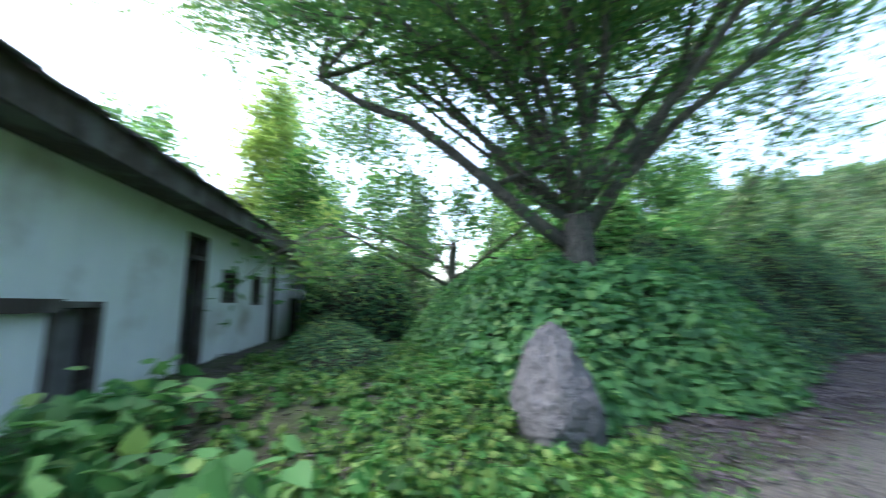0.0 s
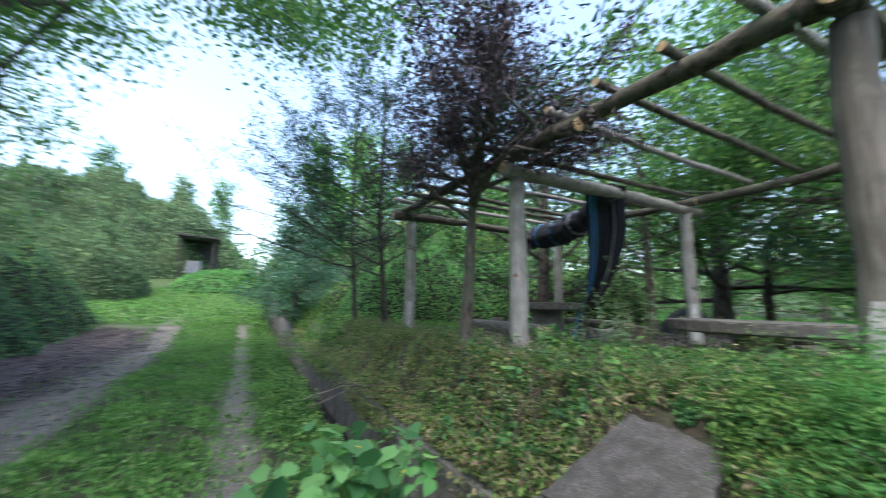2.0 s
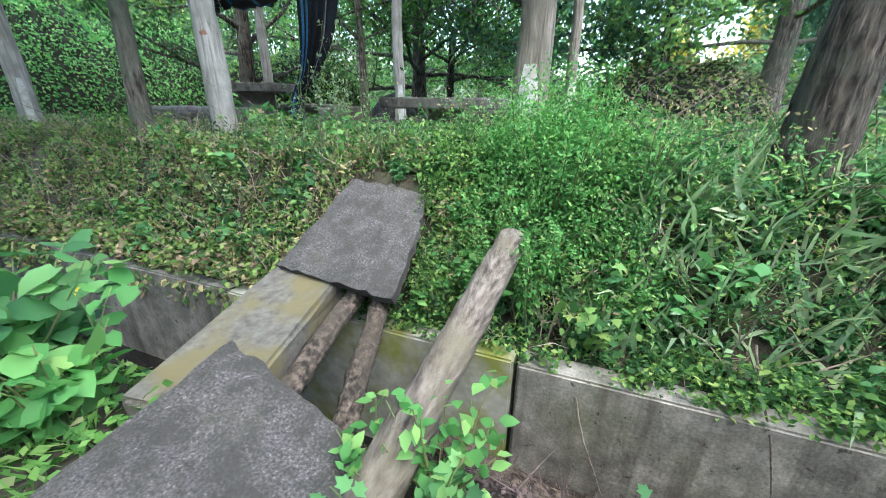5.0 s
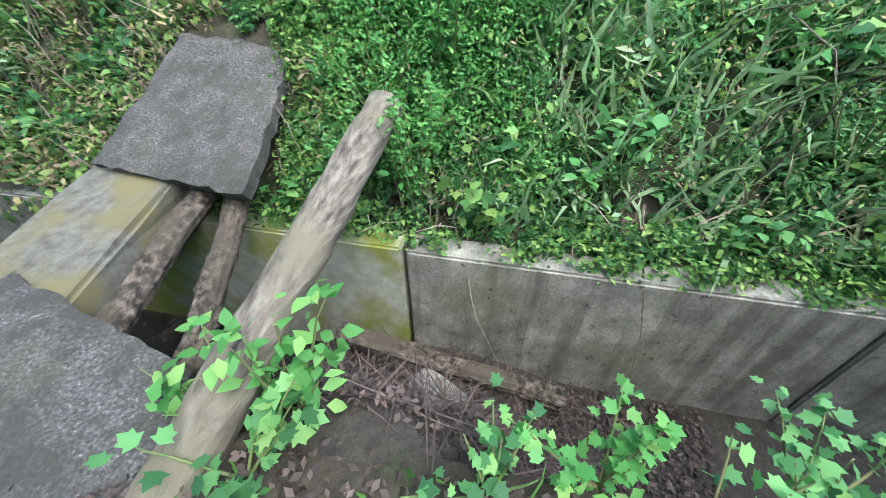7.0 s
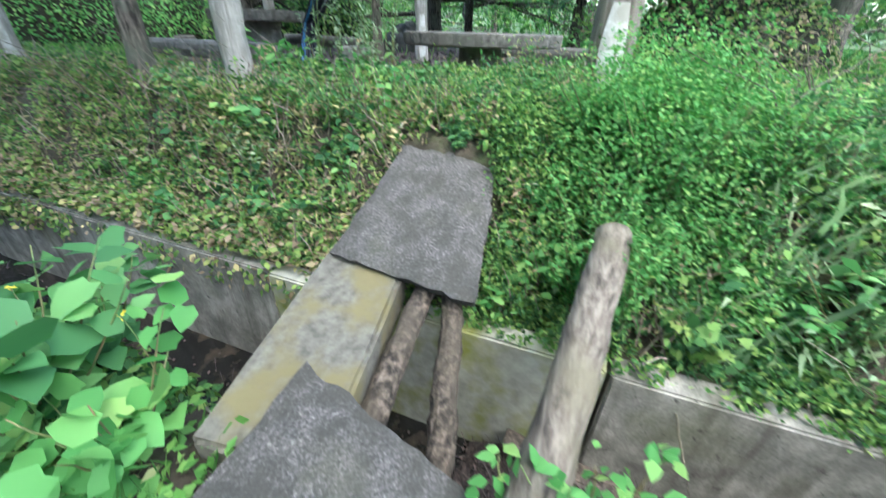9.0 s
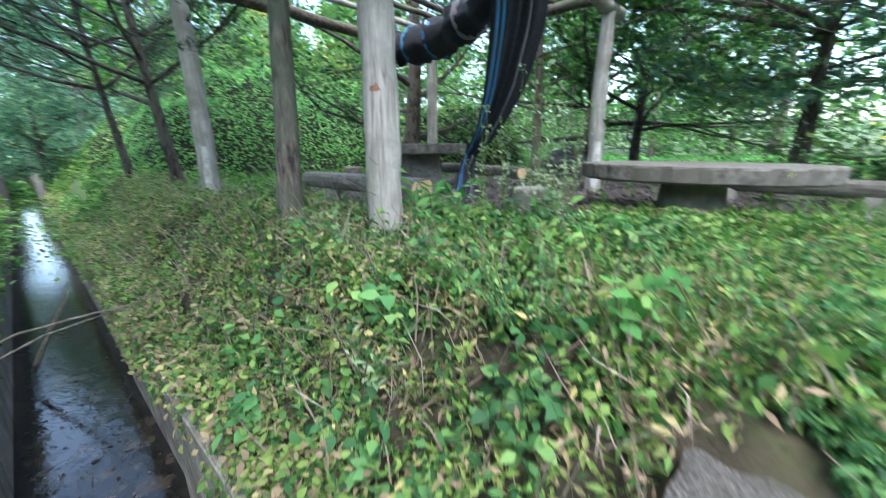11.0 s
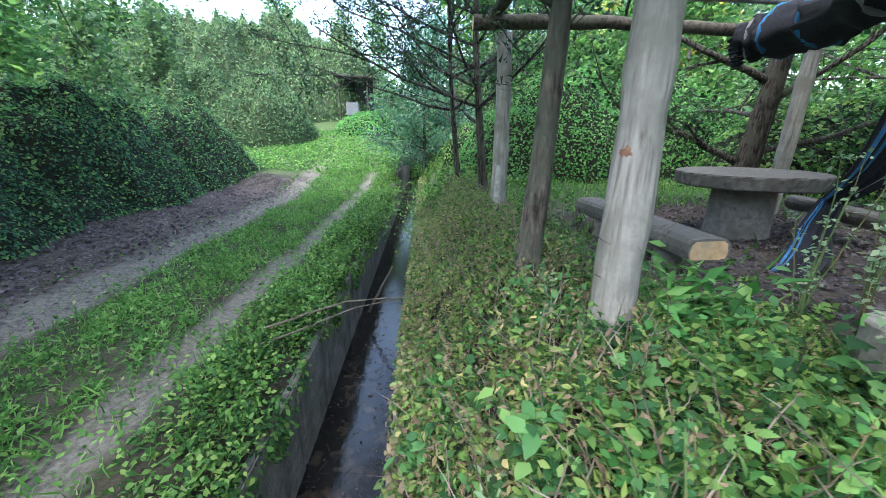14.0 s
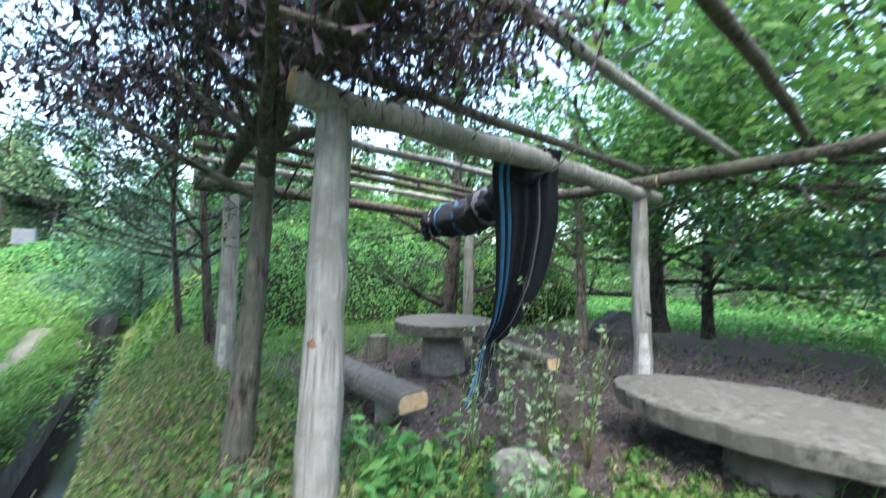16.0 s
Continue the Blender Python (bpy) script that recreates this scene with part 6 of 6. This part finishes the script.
for bx, by, bh, bm_ in ((0.45, 1.1, 0.35, "weed"), (0.7, 1.7, 0.4, "drybank"), (1.1, 1.5, 0.45, "weed"), (0.95, 2.1, 0.4, "drybank"), (1.55, 1.2, 0.45, "bright"), (1.75, 1.75, 0.5, "weed"), (2.1, 1.1, 0.45, "bright"), (1.6, 2.5, 0.4, "bright"), (0.6, 2.7, 0.35, "drybank"), (2.4, 0.7, 0.4, "weed")):
    herb("leafy_weed", bx, by, 0.62 * bh, 130, 0.05, M[bm_], LEAF_OVAL, "yellowing leafy weed at the edge of the bank" if bm_ == "drybank" else "green leafy weed at the edge of the bank", 0.26, 9)

# ---- small things ----
M["yellow_petal"] = leaf_mat("yellow_petal", [(0.0, (0.55, 0.42, 0.02)), (1.0, (0.75, 0.6, 0.04))], through_amount=0.3)
for fx, fy, fz in ((-1.02, 0.62, 0.02), (-0.88, 0.9, -0.06), (-0.8, 0.55, -0.12), (-1.12, 0.95, 0.0)):
    P = np.repeat(np.array([(fx, fy, fz)]), 6, 0) + RNG.normal(0, 0.004, (6, 3))
    fl = empty("wild_flower", fx, fy, gz(fx, fy), "tiny yellow wild flower among the vines", "flower", "yellow flowers")
    rooted(leaves("petal_ring", P, 0.016, M["yellow_petal"], LEAF_SMALL, (0, 0, 1), 0.3), fl)
    v, f, _ = tube_arrays(wavy((fx, fy, gz(fx, fy)), (fx, fy, fz), 6, 0.05), np.full(6, 0.0025), 5)
    rooted(tri_object("stem", v, f, M["green_stem"], smooth=True), fl)


def dry_branch(pts, r, label):
    a = pts[0]
    e = empty("dry_branch", *a, label, "branch")
    p = np.concatenate([wavy(q0, q1, 7, 0.06)[:-1] for q0, q1 in zip(pts, pts[1:])] + [np.array([pts[-1]])])
    v, f, _ = tube_arrays(p, np.linspace(r, r * 0.4, len(p)), 6, 0.05)
    rooted(tri_object("stem", v, f, M["pale_log"], smooth=True), e)


dry_branch([(-1.05, 3.35, -0.42), (-0.4, 3.75, -0.36), (0.35, 4.0, -0.42)], 0.012, "thin pale dry stalk lying across the ditch")
dry_branch([(-1.0, 3.15, -0.45), (-0.3, 3.7, -0.40), (0.4, 4.15, -0.45)], 0.009, "thin pale dry stalk lying across the ditch")
dry_branch([(-0.5, 5.6, -1.4), (-0.25, 5.5, -0.9), (-0.1, 5.4, -0.6)], 0.025, "broken stick standing in the ditch")
dry_branch([(0.32, -1.15, -0.5), (0.0, -1.35, -0.95), (-0.02, -1.5, -1.3)], 0.006, "dry stem hanging down the ditch wall")
dry_branch([(0.35, -2.0, -0.45), (0.09, -2.05, -0.75), (0.05, -2.15, -1.25)], 0.006, "dry stem hanging down the ditch wall")
for k in range(64):
    x, y = RNG.uniform(0.5, 2.4), RNG.uniform(-3.6, -1.1)
    h, a = RNG.uniform(0.35, 0.8), RNG.uniform(0, 6.3)
    dry_branch([(x, y, gz(x, y)), (x + 0.25 * math.cos(a), y + 0.25 * math.sin(a), gz(x, y) + h * 0.7), (x + 0.7 * math.cos(a), y + 0.7 * math.sin(a), gz(x, y) + h)], RNG.uniform(0.003, 0.006), "thin dry arching stem on the bank")
for k in range(60):
    x, y = RNG.uniform(0.35, 1.9), RNG.uniform(0.6, 4.0)
    h, a = RNG.uniform(0.3, 0.6), RNG.uniform(0, 6.3)
    dry_branch([(x, y, gz(x, y)), (x + 0.12 * math.cos(a), y + 0.12 * math.sin(a), gz(x, y) + h * 0.7), (x + 0.4 * math.cos(a), y + 0.4 * math.sin(a), gz(x, y) + h)], RNG.uniform(0.003, 0.005), "thin dry stem standing in the weeds")

# leaves, sticks and scum on the water
P = np.column_stack([RNG.uniform(DITCH_L + 0.03, DITCH_R - 0.03, 700), RNG.uniform(-4, 12, 700), np.full(700, WATER + 0.006)])
tagged(leaves("floating_leaves", P, 0.035, M["wet_litter"], LEAF_SMALL, (0, 0, 1), 0.06), "dead leaves floating on the ditch water", "leaves", kind="stuff")
P = np.column_stack([RNG.uniform(DITCH_L + 0.05, DITCH_R - 0.05, 260), RNG.uniform(-2.5, 11, 260), np.full(260, WATER + 0.008)])
tagged(leaves("floating_twigs", P, 0.16, M["dead"], STALK, (0, 0, 1), 0.03), "dark twigs floating on the ditch water", "twigs", kind="stuff")

# a dark heap under a tarpaulin in the wood edge
bm = bmesh.new()
bmesh.ops.create_icosphere(bm, subdivisions=4, radius=1)
for v in bm.verts:
    p = v.co.copy()
    v.co = Vector((p.x * 0.95, p.y * 0.6, max(p.z, -0.1) * 0.62)) * (1 + 0.16 * noise.noise(p * 2) + 0.06 * noise.noise(p * 6))
heap = part("covered_mound", bm, M["tire"], smooth=False)
heap.matrix_world = pose(8.3, 4.1, gz(8.3, 4.1), 0, 0, 30)
tagged(heap, "low heap covered with a crumpled black tarpaulin", "heap")
